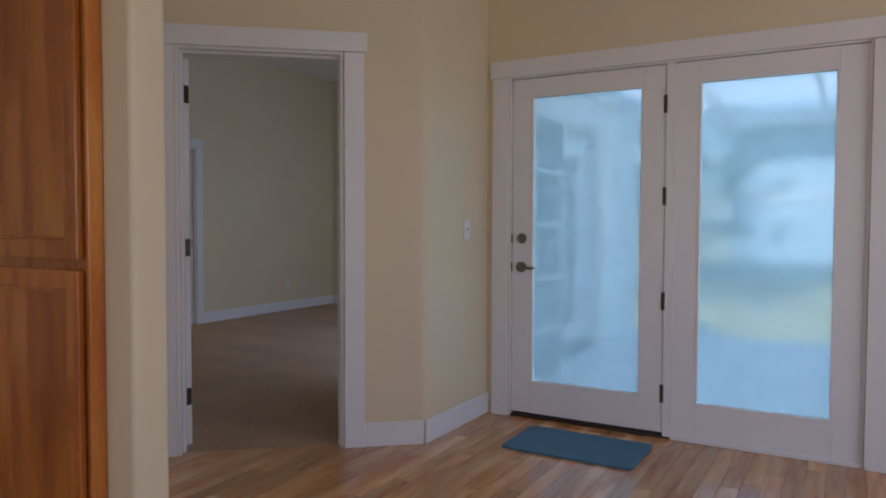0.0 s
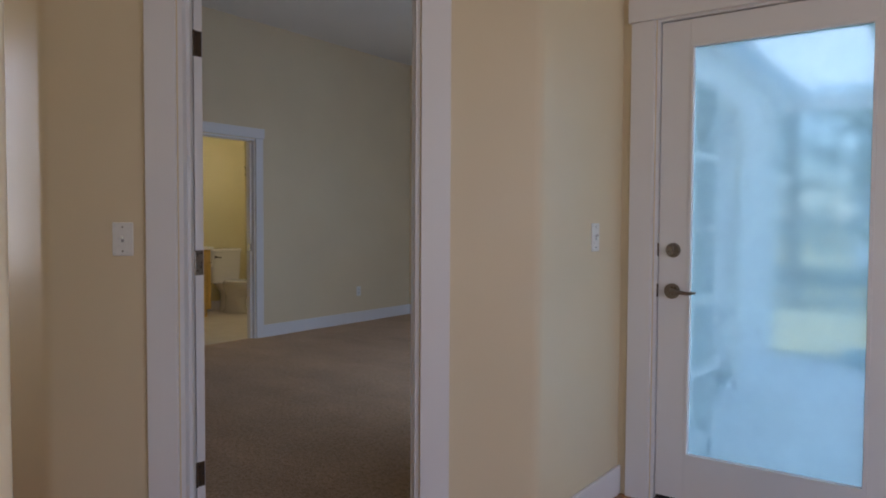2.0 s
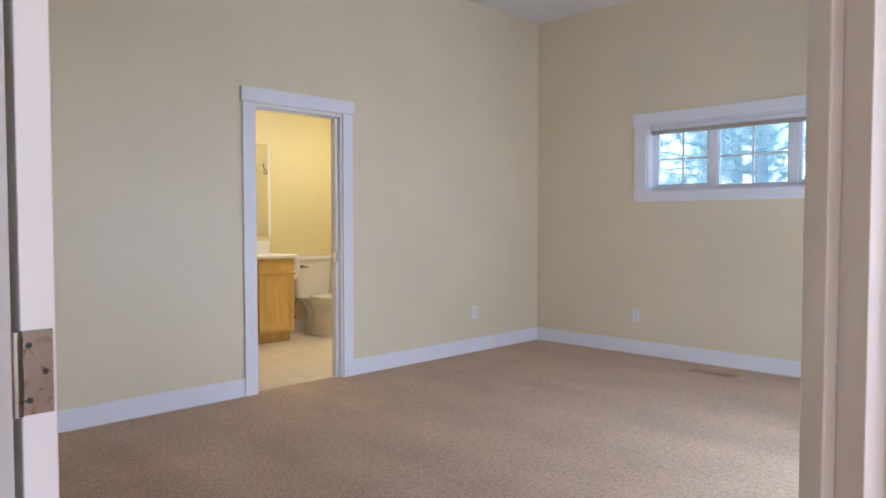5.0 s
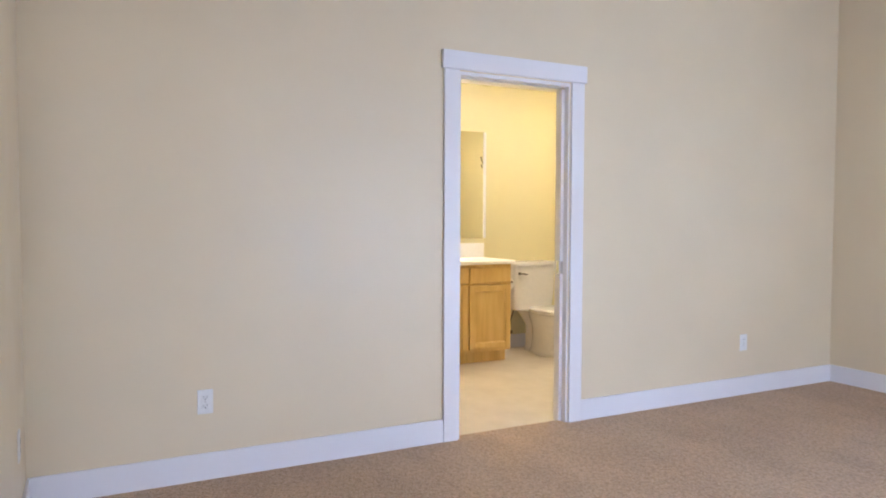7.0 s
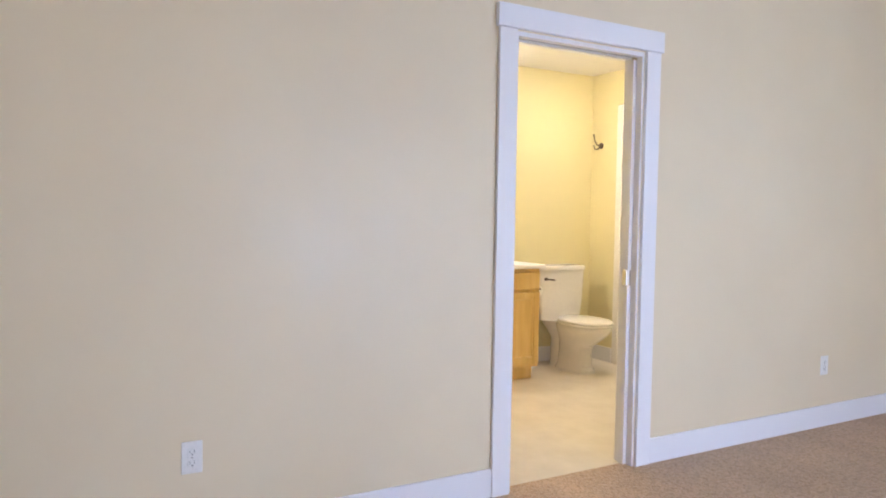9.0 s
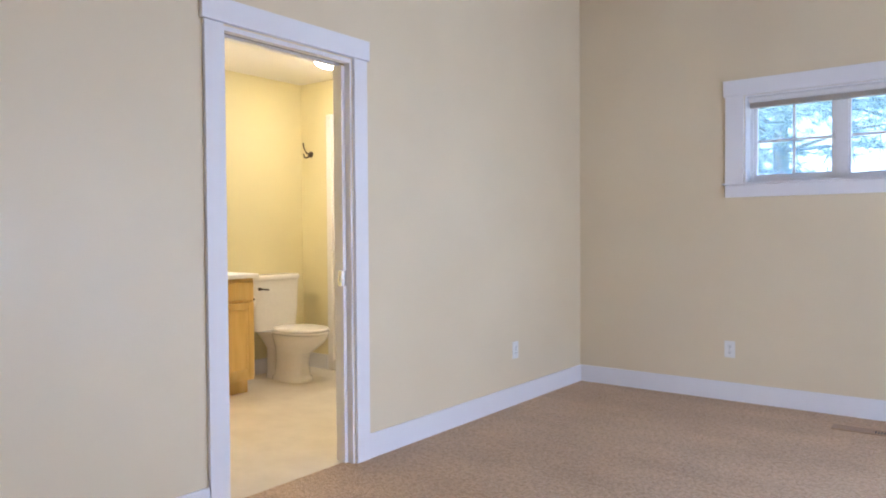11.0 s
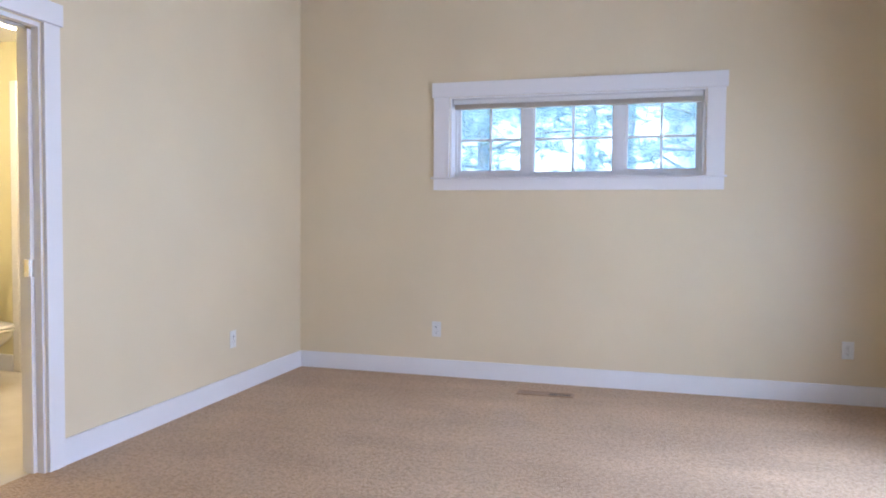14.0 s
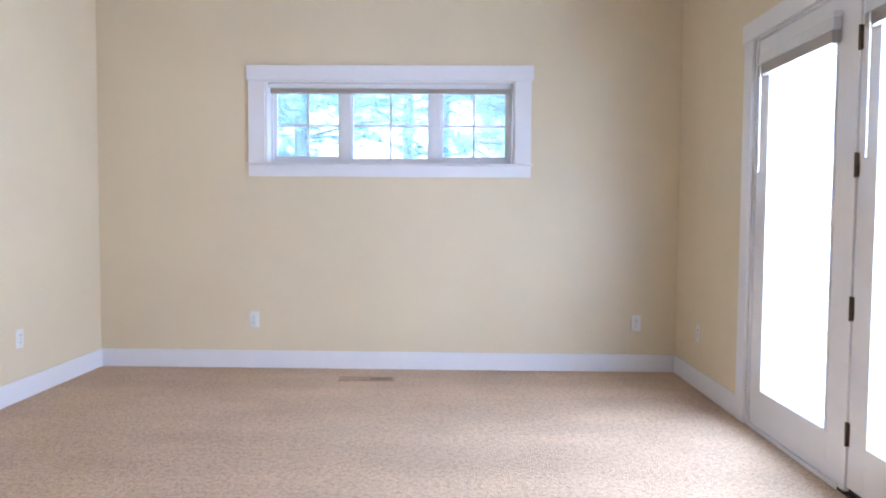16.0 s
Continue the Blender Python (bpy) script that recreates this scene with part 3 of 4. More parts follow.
lever(leaf3, 0.70, -0.040, 0.93, -1)

# bathroom doorway with a pocket door
W4, H4 = 0.758, DOOR_H - 0.02
d4 = thing("door_4", "white cased bathroom doorway with a pocket door", "door", pose(BED_W, 4.99, 0, 0, 0, 90), kind="structure")
casing(d4, W4, H4 - 0.004, w=0.096)
part("jamb", join(box(0.0, 0.012, -0.001, 0.121, -0.004, H4, 0.001), box(W4 - 0.012, W4, -0.001, 0.038, -0.004, H4, 0.001), box(W4 - 0.012, W4, 0.082, 0.121, -0.004, H4, 0.001), box(0.012, W4 - 0.012, -0.001, 0.038, H4 - 0.02, H4), box(0.012, W4 - 0.012, 0.082, 0.121, H4 - 0.02, H4)), WHITE, d4)
pocket = part("door_leaf", box(W4 - 0.032, W4 - 0.001, 0.0385, 0.0815, 0.0, H4 - 0.03, 0.002), WHITE, d4, "white pocket door slid nearly home")
part("latch", join(box(W4 - 0.0345, W4 - 0.0315, 0.046, 0.074, 0.905, 0.985, 0.001), box(W4 - 0.031, W4 - 0.013, 0.036, 0.0388, 0.905, 0.985, 0.001)), CHROME, pocket, "bright nickel pocket latch")
part("track", box(0.012, W4 - 0.012, 0.050, 0.070, H4 - 0.012, H4), DARK, d4)


# ---- bedroom window ----
def window_triple():
    x0, W, z0, H = -5.38, 1.794, 1.50, 0.59
    th = thing("window_1", "white triple window with grilles and a raised blind", "window", pose(x0, BED_N, z0), kind="structure")
    c = 0.122
    part("casing", box(-c, -0.003, -0.019, -0.001, 0.0, H, 0.002), WHITE, th)
    part("casing", box(W + 0.003, W + c, -0.019, -0.001, 0.0, H, 0.002), WHITE, th)
    part("head_casing", box(-c - 0.014, W + c + 0.014, -0.026, -0.001, H + 0.001, H + 0.108, 0.003), WHITE, th)
    part("window_sill", box(-c - 0.016, W + c + 0.016, -0.040, 0.10, -0.014, 0.0, 0.003), WHITE, th)
    part("apron", box(-c, W + c, -0.019, -0.001, -0.098, -0.015, 0.002), WHITE, th)
    part("reveal", join(box(0, 0.012, 0.0, 0.10, 0.0, H), box(W - 0.012, W, 0.0, 0.10, 0.0, H), box(0.012, W - 0.012, 0.0, 0.10, H - 0.012, H)), WHITE, th)
    y = 0.10
    part("window_frame", join(box(0, 0.03, y, y + 0.06, 0, H, 0.002), box(W - 0.03, W, y, y + 0.06, 0, H, 0.002), box(0.03, W - 0.03, y, y + 0.06, 0, 0.03), box(0.03, W - 0.03, y, y + 0.06, H - 0.03, H),
                              box(0.535, 0.605, y, y + 0.055, 0.03, H - 0.03), box(1.185, 1.255, y, y + 0.055, 0.03, H - 0.03)), VINYL, th, "white vinyl window frame")
    for k, (a, b_, s) in enumerate(((0.03, 0.535, 0.026), (0.605, 1.185, 0.013), (1.255, 1.764, 0.026))):
        zb, zt = 0.03, H - 0.03
        d = s if s > 0.02 else 0.012
        sash = part("sash", join(box(a, a + s, y + 0.012, y + 0.05, zb, zt, 0.002), box(b_ - s, b_, y + 0.012, y + 0.05, zb, zt, 0.002), box(a + s, b_ - s, y + 0.012, y + 0.05, zb, zb + d, 0.0), box(a + s, b_ - s, y + 0.012, y + 0.05, zt - d, zt, 0.0)), VINYL, th)
        pn = part("pane", box(a + s - 0.004, b_ - s + 0.004, y + 0.026, y + 0.034, zb + d - 0.004, zt - d + 0.004), WINDOW_VEIL, sash)
        pn.visible_shadow = False
        mx, mz = (a + b_) / 2, 0.283
        part("grille", join(box(mx - 0.008, mx + 0.008, y + 0.0245, y + 0.0355, zb + d, zt - d), box(a + s, b_ - s, y + 0.024, y + 0.036, mz - 0.008, mz + 0.008)), VINYL, sash)
        if s > 0.02:
            part("crank", join(box((a + b_) / 2 - 0.075, (a + b_) / 2 + 0.075, y - 0.02, y + 0.002, 0.004, 0.018, 0.004), tube([((a + b_) / 2 - 0.02, y - 0.02, 0.014), ((a + b_) / 2 + 0.03, y - 0.03, 0.022), ((a + b_) / 2 + 0.065, y - 0.028, 0.016)], 0.005)), VINYL, sash)
            part("sash_lock", box(b_ - 0.012 if k == 0 else a + 0.002, b_ - 0.004 if k == 0 else a + 0.010, y - 0.012, y + 0.013, 0.24, 0.31, 0.002), PLATE, sash)
    blind = part("blind", box(0.018, W - 0.018, 0.025, 0.065, H - 0.050, H - 0.014, 0.003), BLIND_W, th, "raised horizontal blind")
    for k in range(8):
        part("slat", box(0.028, W - 0.022, 0.020 + 0.001 * (k % 2), 0.070, H - 0.054 - 0.004 * k - 0.003, H - 0.054 - 0.004 * k), BLIND, blind)
    return th


window_triple()

# ---- light switches and outlets ----
def cover_plate(name, label, cat, m, toggle):
    th = thing(name, label, cat, m, group="wall plates")
    plate = part("cover", box(-0.036, 0.036, -0.006, 0.0, -0.058, 0.058, 0.003), PLATE, th)
    if toggle:
        part("slot", box(-0.0045, 0.0045, -0.0066, -0.0055, -0.0105, 0.0105), STEEL, plate)
        part("toggle", moved(box(-0.004, 0.004, -0.016, 0.0, -0.005, 0.005, 0.0015), pose(0, -0.005, 0.003, -25)), PLATE, th)
    else:
        for dz in (-0.020, 0.020):
            soc = part("socket", box(-0.017, 0.017, -0.0078, -0.004, dz - 0.0145, dz + 0.0145, 0.003), PLATE, th)
            part("slots", join(box(-0.0085, -0.0065, -0.0084, -0.0074, dz - 0.002, dz + 0.007), box(0.006, 0.008, -0.0084, -0.0074, dz - 0.002, dz + 0.007), box(-0.0025, 0.0025, -0.0084, -0.0074, dz - 0.010, dz - 0.0055)), DARK, soc)
    for dz in ((-0.042, 0.042) if toggle else (0.0,)):
        part("screw", moved(cyl(0.003, 0, 0.001, 8), pose(0, -0.006, dz, 90)), NICKEL, plate)
    return th


LBL_OUT = "white duplex outlet with a plastic cover plate"
cover_plate("wall_outlet", LBL_OUT, "outlet", pose(BED_W, 3.635, 0.372, 0, 0, 90), False)
cover_plate("wall_outlet", LBL_OUT, "outlet", pose(BED_W, 7.29, 0.372, 0, 0, 90), False)
cover_plate("wall_outlet", LBL_OUT, "outlet", pose(-5.472, BED_N, 0.355), False)
cover_plate("wall_outlet", LBL_OUT, "outlet", pose(-2.686, BED_N, 0.355), False)
cover_plate("wall_outlet", LBL_OUT, "outlet", pose(BED_E, 7.79, 0.365, 0, 0, -90), False)
cover_plate("wall_outlet", LBL_OUT, "outlet", pose(-6.25, 2.9, 0.37, 0, 0, 180), False)
cover_plate("light_switch", "white toggle light switch beside the bedroom door", "switch", pose(*P(1.462), 1.15, 0, 0, DIAG), True)
cover_plate("light_switch", "white toggle light switch beside the glazed door", "switch", pose(SHORT_X, 3.77, 1.155, 0, 0, 90), True)

# ---- floor register ----
vent = thing("floor_register", "tan metal floor register set in the carpet", "vent", pose(-4.60, 7.93, 0.0))
VENT_M = plain("tan_register_metal", (0.40, 0.255, 0.15), 0.45, 0.1)
part("frame", join(box(-0.19, 0.19, -0.055, -0.040, 0.0, 0.006, 0.001), box(-0.19, 0.19, 0.040, 0.055, 0.0, 0.006, 0.001), box(-0.19, -0.17, -0.040, 0.040, 0.0, 0.006), box(0.17, 0.19, -0.040, 0.040, 0.0, 0.006)), VENT_M, vent)
part("damper", box(-0.17, 0.02, -0.040, 0.040, 0.0016, 0.0030), VENT_M, vent)
part("backing", box(-0.17, 0.17, -0.040, 0.040, 0.0005, 0.0015), DARK, vent)
for k in range(24):
    part("slat", box(-0.166 + k * 0.0145, -0.160 + k * 0.0145, -0.040, 0.040, 0.0012, 0.005), VENT_M, vent)

# ---- pantry cabinet ----
def panel_door(th, name, x0, x1, z0, z1, y, mat, rail=0.055, depth=0.02, label=""):
    d = part(name, join(box(x0, x0 + rail, y, y + depth, z0, z1, 0.003), box(x1 - rail, x1, y, y + depth, z0, z1, 0.003), box(x0 + rail, x1 - rail, y + 0.0005, y + depth, z0, z0 + rail, 0.002), box(x0 + rail, x1 - rail, y + 0.0005, y + depth, z1 - rail, z1, 0.002)), mat, th, label)
    part("panel", box(x0 + rail - 0.002, x1 - rail + 0.002, y + 0.009, y + depth - 0.003, z0 + rail - 0.002, z1 - rail + 0.002), mat, d)
    b = 0.010
    part("bead", join(box(x0 + rail, x0 + rail + b, y + 0.003, y + 0.012, z0 + rail, z1 - rail, 0.003), box(x1 - rail - b, x1 - rail, y + 0.003, y + 0.012, z0 + rail, z1 - rail, 0.003),
                      box(x0 + rail + b, x1 - rail - b, y + 0.003, y + 0.012, z0 + rail, z0 + rail + b, 0.003), box(x0 + rail + b, x1 - rail - b, y + 0.003, y + 0.012, z1 - rail - b, z1 - rail, 0.003)), mat, d)
    return d


pantry = thing("pantry_cabinet", "tall reddish cherry wood pantry cabinet with panelled doors", "cabinet", pose(-1.842, 1.283, 0))
part("carcass", box(-0.64, 0.0, 0.0, 0.115, 0.0, 2.45, 0.002), PANTRY, pantry)
panel_door(pantry, "door", -0.60, -0.028, 1.088, 2.42, -0.022, PANTRY)
panel_door(pantry, "door", -0.60, -0.028, 0.11, 1.058, -0.022, PANTRY)
part("scribe_mould", box(-0.012, 0.004, -0.006, 0.040, 0.0, 2.45, 0.003), PANTRY, pantry)

# ---- door mat ----
mat_pts = rounded([(-1.60, 3.44), (-0.90, 3.44), (-0.90, 3.88), (-1.60, 3.88)], [0.04] * 4)
solid("door_mat", prism(mat_pts, 0.002, 0.012), MAT, "blue ribbed door mat before the glazed door", "mat", kind="thing")

# ---- bathroom ----
vanity = thing("vanity_cabinet", "honey maple vanity cabinet with panelled doors", "cabinet", pose(-8.36, 4.955, -0.004, 0, 0, 90))
part("body", join(box(0.0, 1.52, 0.02, 0.535, 0.10, 0.854, 0.002), box(0.02, 1.50, 0.075, 0.535, 0.0, 0.10)), MAPLE, vanity)
for a, w in ((0.02, 0.20), (0.24, 0.41), (0.67, 0.41), (1.10, 0.41)):
    panel_door(vanity, "door", a, a + w, 0.125, 0.675, 0.0, MAPLE, 0.05)
    part("drawer", box(a, a + w, 0.0, 0.02, 0.695, 0.828, 0.006), MAPLE, vanity)
counter = thing("countertop", "white cultured marble vanity top with a backsplash", "countertop", pose(-8.36, 4.955, 0.850, 0, 0, 90))
part("slab", box(-0.01, 1.545, -0.02, 0.535, 0.0, 0.032, 0.006), COUNTER, counter)
part("backsplash", box(-0.01, 1.545, 0.520, 0.546, 0.032, 0.165, 0.004), COUNTER, counter)
mir = thing("wall_mirror", "frameless wall mirror with white edges above the vanity", "mirror", pose(BATH_X, 5.0, 1.06, 0, 0, 90))
part("glass", box(0.0, 1.495, -0.012, -0.003, 0.0, 0.99), MIRROR, mir)
part("edge", box(1.497, 1.522, -0.022, -0.002, 0.0, 0.99, 0.003), WHITE, mir)
part("edge", box(-0.045, -0.002, -0.030, -0.002, 0.0, 0.99, 0.003), WHITE, mir)


def toilet():
    th = thing("toilet", "white porcelain toilet with its seat lid closed", "toilet", pose(-8.68, 6.955, -0.004, 0, 0, 90))

    def ring(cx, cy, rx, ry_f, ry_b, z, n=32, flat=2.3):
        pts = []
        for k in range(n):
            a = 2 * math.pi * k / n
            ca, sa = math.cos(a), math.sin(a)
            ex = 2 / flat
            px = rx * math.copysign(abs(ca) ** ex, ca)
            py = (ry_b if sa > 0 else ry_f) * math.copysign(abs(sa) ** ex, sa)
            pts.append((cx + px, cy + py, z))
        return pts

    part("bowl", loft([ring(0, -0.16, 0.120, 0.200, 0.20, 0.0), ring(0, -0.16, 0.118, 0.196, 0.19, 0.025), ring(0, -0.16, 0.104, 0.172, 0.17, 0.045), ring(0, -0.16, 0.096, 0.160, 0.16, 0.14), ring(0, -0.17, 0.104, 0.165, 0.16, 0.215), ring(0, -0.20, 0.140, 0.225, 0.17, 0.275), ring(0, -0.22, 0.170, 0.270, 0.19, 0.325), ring(0, -0.23, 0.182, 0.286, 0.21, 0.365), ring(0, -0.23, 0.180, 0.284, 0.22, 0.384)]), PORCELAIN, th, smooth=True)
    part("seat", loft([ring(0, -0.235, 0.186, 0.29, 0.19, 0.388), ring(0, -0.235, 0.190, 0.295, 0.19, 0.396), ring(0, -0.235, 0.186, 0.29, 0.19, 0.408)]), PORCELAIN, th, smooth=True)
    part("lid", loft([ring(0, -0.235, 0.182, 0.286, 0.19, 0.411), ring(0, -0.235, 0.188, 0.292, 0.192, 0.418), ring(0, -0.235, 0.178, 0.28, 0.185, 0.432), ring(0, -0.235, 0.12, 0.2, 0.14, 0.437)]), PORCELAIN, th, smooth=True)
    part("trapway", loft([ring(0, 0.03, 0.085, 0.10, 0.09, 0.0), ring(0, 0.03, 0.078, 0.10, 0.08, 0.06), ring(0, 0.04, 0.072, 0.10, 0.075, 0.24), ring(0, 0.05, 0.13, 0.12, 0.11, 0.34), ring(0, 0.06, 0.17, 0.14, 0.12, 0.389)]), PORCELAIN, th, smooth=True)
    part("tank", loft([ring(0, 0.105, 0.215, 0.085, 0.10, 0.39, 40, 6), ring(0, 0.105, 0.232, 0.095, 0.105, 0.55, 40, 6), ring(0, 0.105, 0.242, 0.10, 0.11, 0.80, 40, 6)]), PORCELAIN, th, smooth=True)
    part("tank_lid", loft([ring(0, 0.105, 0.250, 0.110, 0.115, 0.802, 40, 6), ring(0, 0.105, 0.252, 0.112, 0.115, 0.825, 40, 6), ring(0, 0.105, 0.243, 0.104, 0.110, 0.842, 40, 6)]), PORCELAIN, th, smooth=True)
    part("flush_lever", join(moved(cyl(0.014, 0, 0.014, 16), pose(-0.185, 0.01, 0.735, 90)), tube([(-0.185, -0.010, 0.735), (-0.16, -0.016, 0.733), (-0.11, -0.014, 0.726)], 0.007)), BRONZE, th, "dark bronze flush lever", True)
    part("supply_valve", join(moved(cyl(0.012, 0, 0.06, 12), pose(-0.20, 0.20, 0.17, 90)), moved(cyl(0.02, 0, 0.015, 12), pose(-0.20, 0.14, 0.17, 90)), tube([(-0.20, 0.15, 0.17), (-0.19, 0.14, 0.30), (-0.17, 0.12, 0.395)], 0.005)), BRONZE, th, "", True)
    return th


toilet()
base_run("baseboard", 0.98, pose(BATH_X, 6.49, -0.004, 0, 0, 90))
base_run("baseboard", 0.30, pose(-8.89, BATH_N, -0.004))

roll = thing("toilet_paper_holder", "white paper roll on a dark bronze holder", "paper holder", pose(-8.46, 6.474, 0.66))
part("post", join(moved(cyl(0.022, 0, 0.008, 16), pose(0.0, 0.0, 0.02, -90)), moved(cyl(0.008, 0, 0.07, 12), pose(0.0, 0.0, 0.02, -90)), tube([(0.0, 0.065, 0.02), (-0.06, 0.068, 0.02), (-0.14, 0.065, 0.02)], 0.007)), BRONZE, roll, "", True)
part("paper", moved(join(cyl(0.052, -0.05, 0.05, 28)), pose(-0.085, 0.066, 0.0, 0, 90, 0)), paint("tissue", (0.8, 0.78, 0.74), 0.9, 0.02), roll, "", True)

hook = thing("robe_hook", "dark bronze double robe hook on the bathroom wall", "hook", pose(-8.79, BATH_N, 1.87))
part("rose", moved(cyl(0.028, 0, 0.012, 24, 0.022), pose(0, 0, 0, 90)), BRONZE, hook, "", True)
part("upper_arm", tube([(0, -0.01, 0), (0, -0.045, 0.005), (0, -0.075, 0.04), (0, -0.09, 0.095)], [0.007, 0.007, 0.006, 0.007]), BRONZE, hook, "", True)
part("lower_arm", tube([(0, -0.01, -0.005), (0, -0.04, -0.03), (0, -0.07, -0.035), (0, -0.085, 0.0)], [0.007, 0.007, 0.006, 0.007]), BRONZE, hook, "", True)

bath_lamp = thing("ceiling_lamp", "lit round flush ceiling lamp with a white diffuser", "lamp", pose(-7.95, 6.92, BATH_Z))
part("base", cyl(0.165, -0.022, -0.001, 36), WHITE, bath_lamp, "", True)
part("diffuser", loft([[(q * math.cos(a * math.pi / 18), q * math.sin(a * math.pi / 18), z) for a in range(36)] for q, z in ((0.155, -0.0225), (0.150, -0.040), (0.125, -0.060), (0.08, -0.073), (0.03, -0.078))]), LAMP, bath_lamp, "glowing white domed diffuser", True)

# vanity light bar over the mirror
bar = thing("vanity_light", "lit vanity light bar above the mirror", "lamp", pose(BATH_X, 5.5, 2.16, 0, 0, 90))
part("backplate", box(-0.30, 0.30, -0.03, -0.001, -0.05, 0.05, 0.004), NICKEL, bar)
for dx in (-0.2, 0.0, 0.2):
    part("shade", moved(cyl(0.055, -0.06, 0.06, 24, 0.04), pose(dx, -0.09, 0.0)), LAMP, bar, "glowing glass shade", True)

shower = thing("shower_stall", "white moulded shower stall with a framed glass door", "shower", pose(-8.58, BATH_N, -0.004))
part("surround", join(box(0.0, 0.07, -0.02, 0.9, 0, 2.2, 0.01), box(0.90, 0.97, -0.02, 0.9, 0, 2.2, 0.01), box(0.07, 0.90, 0.86, 0.9, 0, 2.2), box(0.07, 0.90, -0.02, 0.08, 0, 0.10, 0.01)), PORCELAIN, shower)
part("header", box(0.0, 0.97, 0.0, 0.10, 2.2, BATH_Z + 0.003), BATH_WALL, shower)
dr = part("door_frame", join(box(0.07, 0.10, 0.0, 0.03, 0.1, 2.0, 0.002), box(0.87, 0.90, 0.0, 0.03, 0.1, 2.0, 0.002), box(0.10, 0.87, 0.0, 0.03, 1.97, 2.0, 0.002)), CHROME, shower)
part("pane", box(0.10, 0.87, 0.01, 0.016, 0.1, 1.97), GLASS, dr)
solid("wall_bath_corner", box(-7.608, BED_W - 0.122, BATH_N, BATH_N + 0.12, -0.05, BATH_Z), BATH_WALL, "warm yellow painted bathroom wall", "wall")
copy_thing(hook, pose(-7.42, BATH_N, 1.88))

# ---- outdoors ----
solid("ground", box(-400, 400, -400, 400, -0.40, -0.30), GRASS, "pale dry lawn reaching far off", "ground")
solid("patio", box(-2.228, 4.5, 4.212, 8.45, -0.298, -0.06, 0.01), CONCRETE, "pale concrete patio slab", "patio")


veranda = thing("veranda_roof", "patio roof of milky translucent panels on white rafters", "roof", kind="structure")
for k in range(7):
    part("roof_panel", box(-2.2 + k * 0.96, -2.2 + k * 0.96 + 0.94, 4.215, 8.62, 2.51, 2.53), CANOPY, veranda)
for k in range(8):
    part("rafter", box(-2.215 + k * 0.96, -2.165 + k * 0.96, 4.215, 8.60, 2.40, 2.508, 0.004), WHITE, veranda)
part("beam", box(-2.2, 4.56, 8.30, 8.42, 2.24, 2.398, 0.006), WHITE, veranda)
part("post", box(4.40, 4.52, 8.30, 8.42, -0.06, 2.238, 0.006), WHITE, veranda)

solid("cladding", join(box(-2.228, -2.207, 4.213, 5.02, -0.06, 3.2), box(-2.228, -2.207, 7.08, 8.42, -0.06, 3.2), box(-2.228, -2.207, 5.02, 7.08, 2.13, 3.2)), SIDING, "white outside cladding round the patio doors", "wall")
shelf = thing("storage_shelf", "white shelving unit standing against the outside wall", "shelf", pose(-2.205, 5.0, -0.06, 0, 0, -90))
for dx in (0.0, 0.60):
    part("upright", box(dx, dx + 0.03, 0.01, 0.38, 0, 2.0, 0.003), VINYL, shelf)
part("back", box(0.03, 0.60, 0.01, 0.02, 0, 2.0), STEEL, shelf)
for k in range(6):
    part("board", box(0.03, 0.60, 0.02, 0.38, 0.12 + k * 0.37, 0.15 + k * 0.37, 0.003), VINYL, shelf)

pot = thing("planter", "pale blue planter pot on the patio", "planter", pose(-1.48, 8.25, -0.06))
part("pot", join(cyl(0.09, 0, 0.16, 28, 0.12)), plain("blue_glaze", (0.20, 0.34, 0.42), 0.25), pot, "", True)


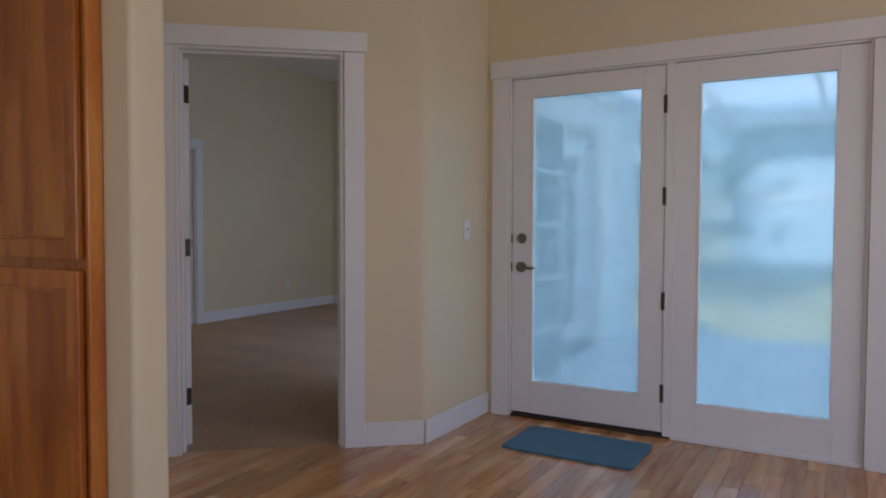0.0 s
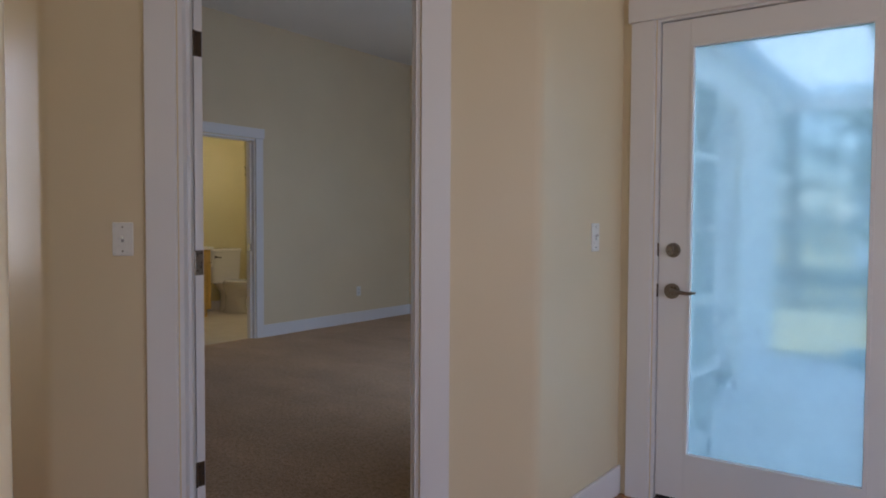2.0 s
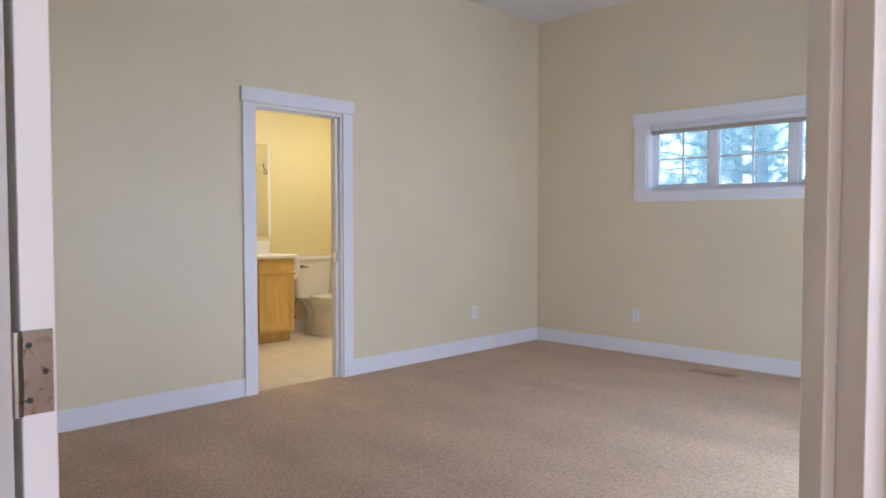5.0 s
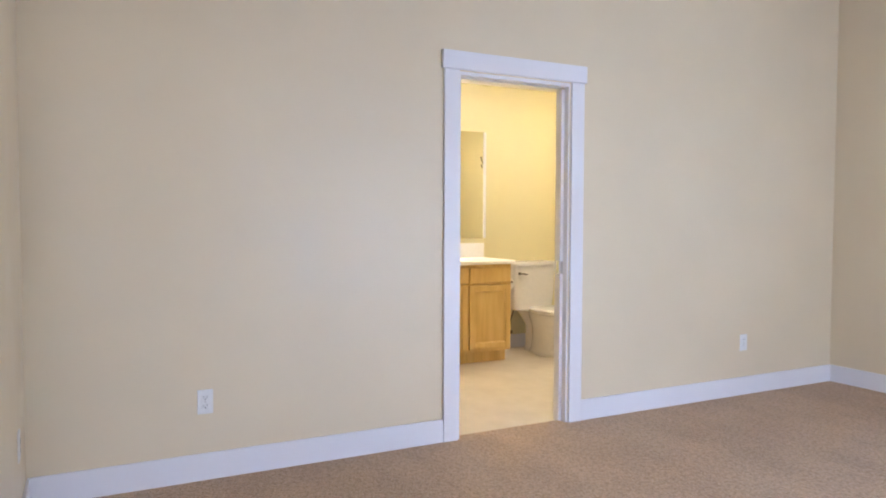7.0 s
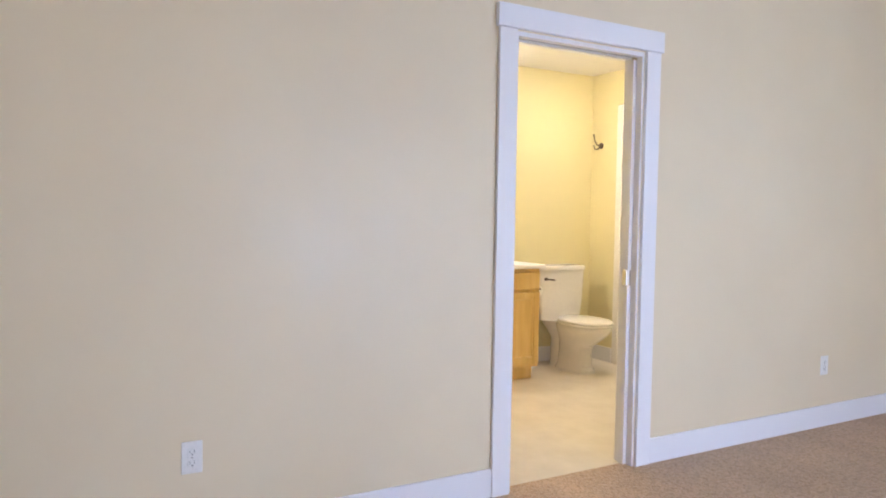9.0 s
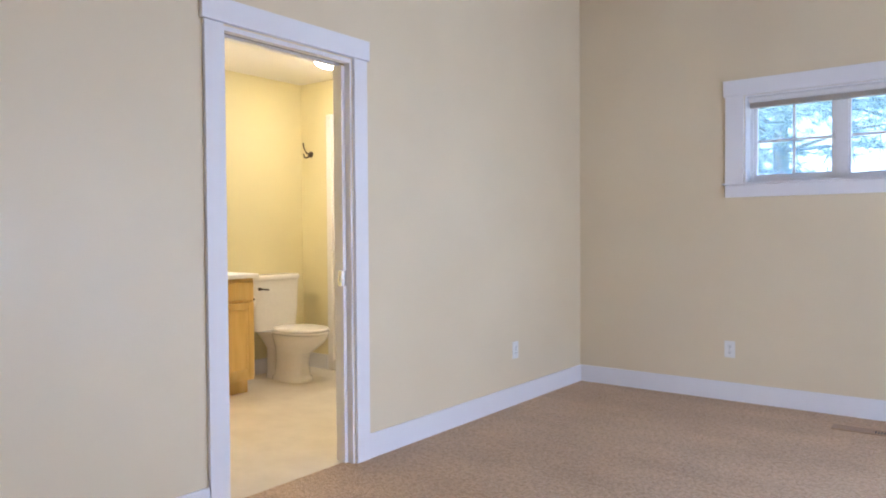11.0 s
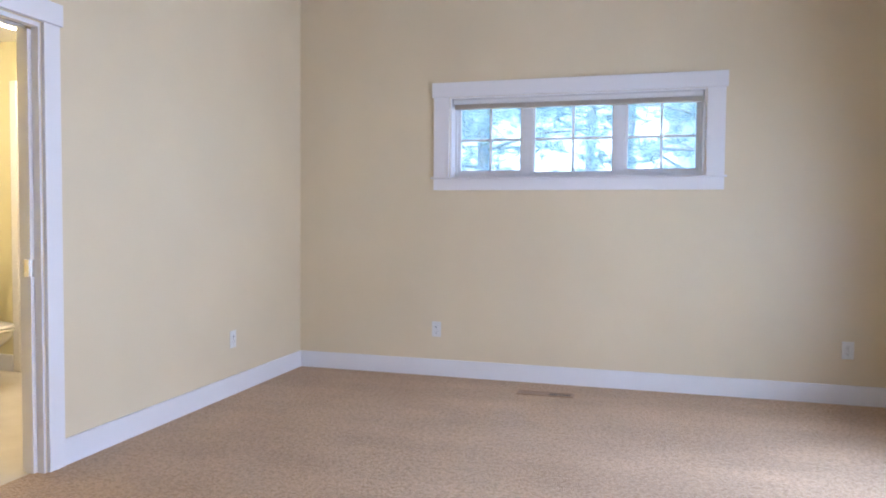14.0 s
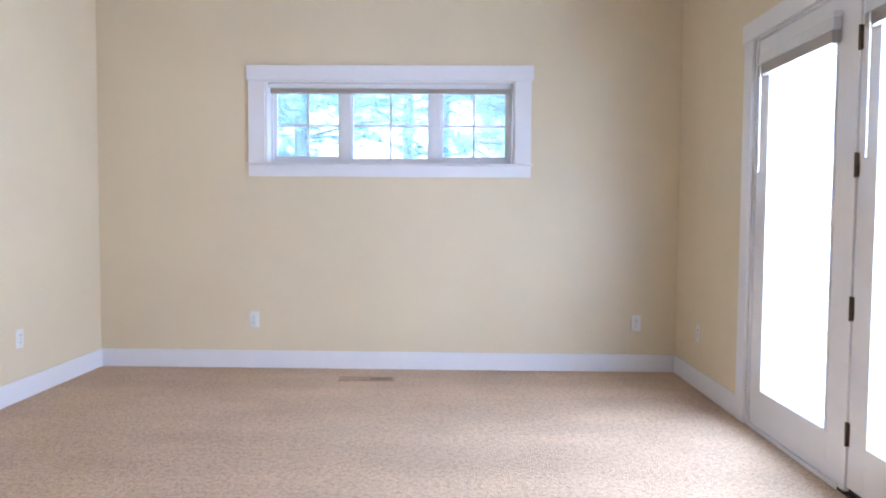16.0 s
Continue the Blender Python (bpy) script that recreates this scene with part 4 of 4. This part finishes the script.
def pine(seed, x, y, height, spread):
    rng = random.Random(seed)
    th = thing("pine_tree", "tall pine tree with open branches of needles", "tree", pose(x, y, -0.3), group="pines behind the house")
    pts = [(rng.uniform(-0.1, 0.1) * k * 0.25, rng.uniform(-0.1, 0.1) * k * 0.25, height * k / 8) for k in range(9)]
    part("trunk", tube(pts, [0.10 * (1 - k / 9.5) + 0.02 for k in range(9)], 10), BARK, th, "", True)
    limbs = bmesh.new()
    lv, lf_ = [], []
    for k in range(62):
        f = rng.uniform(0.10, 0.98)
        z = height * f
        a = rng.uniform(0, 6.283)
        ln = spread * (1.15 - f) * rng.uniform(0.6, 1.15)
        d = Vector((math.cos(a), math.sin(a), rng.uniform(-0.15, 0.25)))
        s = Vector((0, 0, z))
        bm = tube([s, s + d * ln * 0.5 + Vector((0, 0, 0.05 * ln)), s + d * ln], [0.030, 0.018, 0.006], 5)
        me = bpy.data.meshes.new("tmp")
        bm.to_mesh(me)
        bm.free()
        limbs.from_mesh(me)
        bpy.data.meshes.remove(me)
        for j in range(11):
            c = s + d * ln * rng.uniform(0.3, 1.08) + Vector((rng.gauss(0, 0.16), rng.gauss(0, 0.16), rng.gauss(0, 0.10)))
            for q in range(22):
                w = Vector((rng.gauss(0, 1), rng.gauss(0, 1), rng.gauss(0.2, 0.7))).normalized()
                sd = w.cross(Vector((rng.gauss(0, 1), rng.gauss(0, 1), rng.gauss(0, 1)))).normalized()
                l, wd = rng.uniform(0.12, 0.26), rng.uniform(0.005, 0.012)
                b0 = len(lv)
                lv += [c - sd * wd, c + sd * wd, c + w * l + sd * wd * 0.4, c + w * l - sd * wd * 0.4]
                lf_.append((b0, b0 + 1, b0 + 2, b0 + 3))
    tagged(part("limbs", limbs, BARK, th), kind="stuff")
    me = bpy.data.meshes.new("crown")
    me.from_pydata([tuple(v) for v in lv], [], lf_)
    me.materials.append(NEEDLES)
    cr = new("crown", me)
    cr.parent = th
    tagged(cr, kind="stuff")


for k, (x, y, h, s) in enumerate([(-7.3, 15.0, 9, 2.6), (-5.0, 18.0, 11, 3.0), (-3.1, 14.5, 9, 2.4), (-4.3, 21.0, 12, 3.2), (-9.5, 18.5, 11, 3.2), (-6.2, 13.2, 8, 2.2)]):
    pine(11 + k, x, y, h, s)

hedge_rng = random.Random(3)
for hx in (-5.0, -2.6, -0.2, 2.2, 4.6):
    hd = thing("hedge", "low dark green clipped hedge along the lawn", "hedge", pose(hx, 19.6, -0.3), group="hedges along the lawn")
    hv, hf = [], []
    for j in range(2600):
        c = Vector((hedge_rng.uniform(0, 2.4), hedge_rng.gauss(0.35, 0.22), hedge_rng.uniform(0.0, 0.5) + hedge_rng.gauss(0, 0.05)))
        w = Vector((hedge_rng.gauss(0, 1), hedge_rng.gauss(0, 1), hedge_rng.gauss(0, 1))).normalized() * 0.06
        u = w.cross(Vector((hedge_rng.gauss(0, 1), hedge_rng.gauss(0, 1), 1))).normalized() * 0.03
        n0 = len(hv)
        hv += [c - u, c + w * 0.5, c + u, c - w * 0.5]
        hf.append((n0, n0 + 1, n0 + 2, n0 + 3))
    hm = bpy.data.meshes.new("leaves")
    hm.from_pydata([tuple(p) for p in hv], [], hf)
    hm.materials.append(NEEDLES)
    hl = new("leaves", hm)
    hl.parent = hd
    tagged(hl, kind="stuff")
PALE_BLUE = paint("pale_blue_siding", (0.52, 0.63, 0.72), 0.6, 0.05, 90, 0.2, 0.001)
neigh = thing("neighbour_house", "pale blue neighbouring house beyond the lawn", "house", pose(-2.9, 21.0, -0.3))
part("wall", box(0, 16, 0, 8, 0, 4.2), PALE_BLUE, neigh)
part("trim_band", box(-0.02, 16.02, -0.03, 0.0, 2.10, 2.28, 0.004), WHITE, neigh)
part("roof", prism([(-0.4, -0.5), (16.4, -0.5), (16.4, 8.5), (-0.4, 8.5)], 4.2, 4.5), STEEL, neigh, "grey flat roof")
for wx in (5.0, 8.0, 11.0):
    nw = part("window", box(wx, wx + 1.4, -0.04, 0.02, 1.0, 2.3, 0.01), VINYL, neigh)
    part("pane", box(wx + 0.08, wx + 1.32, -0.05, -0.041, 1.08, 2.22), DARK, nw)

# ---- hall floor boards ----
BOARD_W, BOARD_TURN = 0.083, 90.0
wood = thing("floor", "honey toned hardwood strip floor", "floor", kind="structure")
part("subfloor", prism([(3.215, -3.6), (3.215, HALL_N + 0.0), (SHORT_X, HALL_N), (SHORT_X, 3.305), P(0.435), P(0.435, -0.059), P(1.272, -0.059), P(1.272), P(1.73), (-4.9, P(1.73)[1]), (-4.9, -3.6)], -0.05, -0.008), plain("board_joint", (0.05, 0.025, 0.012), 0.6), wood)


rng = random.Random(5)
far = bmesh.new()
near_count = 0


def lay_board(x0, x1, y0, y1):
    global near_count
    mid = Vector(((x0 + x1) / 2, (y0 + y1) / 2))
    pts = [Vector(p) for p in ((x0, y0), (x1, y0), (x1, y1), (x0, y1))]
    off = [(p - P0).dot(DN) for p in pts]
    if max(off) < -0.05 and mid.x < SHORT_X:
        return
    if mid.x < SHORT_X and y0 > 3.35:
        return
    near = y1 > 1.9 and x1 > -3.4 and x0 < 0.9
    bm = box(x0 + 0.0006, x1 - 0.0006, y0 + 0.0005, y1 - 0.0005, -0.0078, 0.0)
    if min(off) < -0.055 and mid.x < SHORT_X:
        bmesh.ops.bisect_plane(bm, geom=bm.verts[:] + bm.edges[:] + bm.faces[:], plane_co=(*P(0, -0.058), 0), plane_no=(-DN.x, -DN.y, 0), clear_outer=True)
        if not bm.verts:
            return
    if near and near_count < 300:
        near_count += 1
        moved(bm, Matrix.Translation((-mid.x, -mid.y, 0)))
        b = new("board", mesh_of("board", bm, OAK_FLOOR))
        b.parent = wood
        b.location = (mid.x, mid.y, 0)
    else:
        me = bpy.data.meshes.new("tmp")
        bm.to_mesh(me)
        bm.free()
        far.from_mesh(me)
        bpy.data.meshes.remove(me)


x = -4.9
while x < 3.2:
    y = -3.6 - rng.uniform(0, 0.9)
    while y < HALL_N:
        ln = rng.choice((0.45, 0.6, 0.8, 1.0, 1.2))
        y0, y1 = max(y, -3.6), min(y + ln, HALL_N)
        if y1 > y0 + 0.02:
            lay_board(x, min(x + BOARD_W, 3.21), y0, y1)
        y += ln
    x += BOARD_W
rest = part("far_boards", far, OAK_FLOOR, wood)
tagged(rest, kind="stuff")
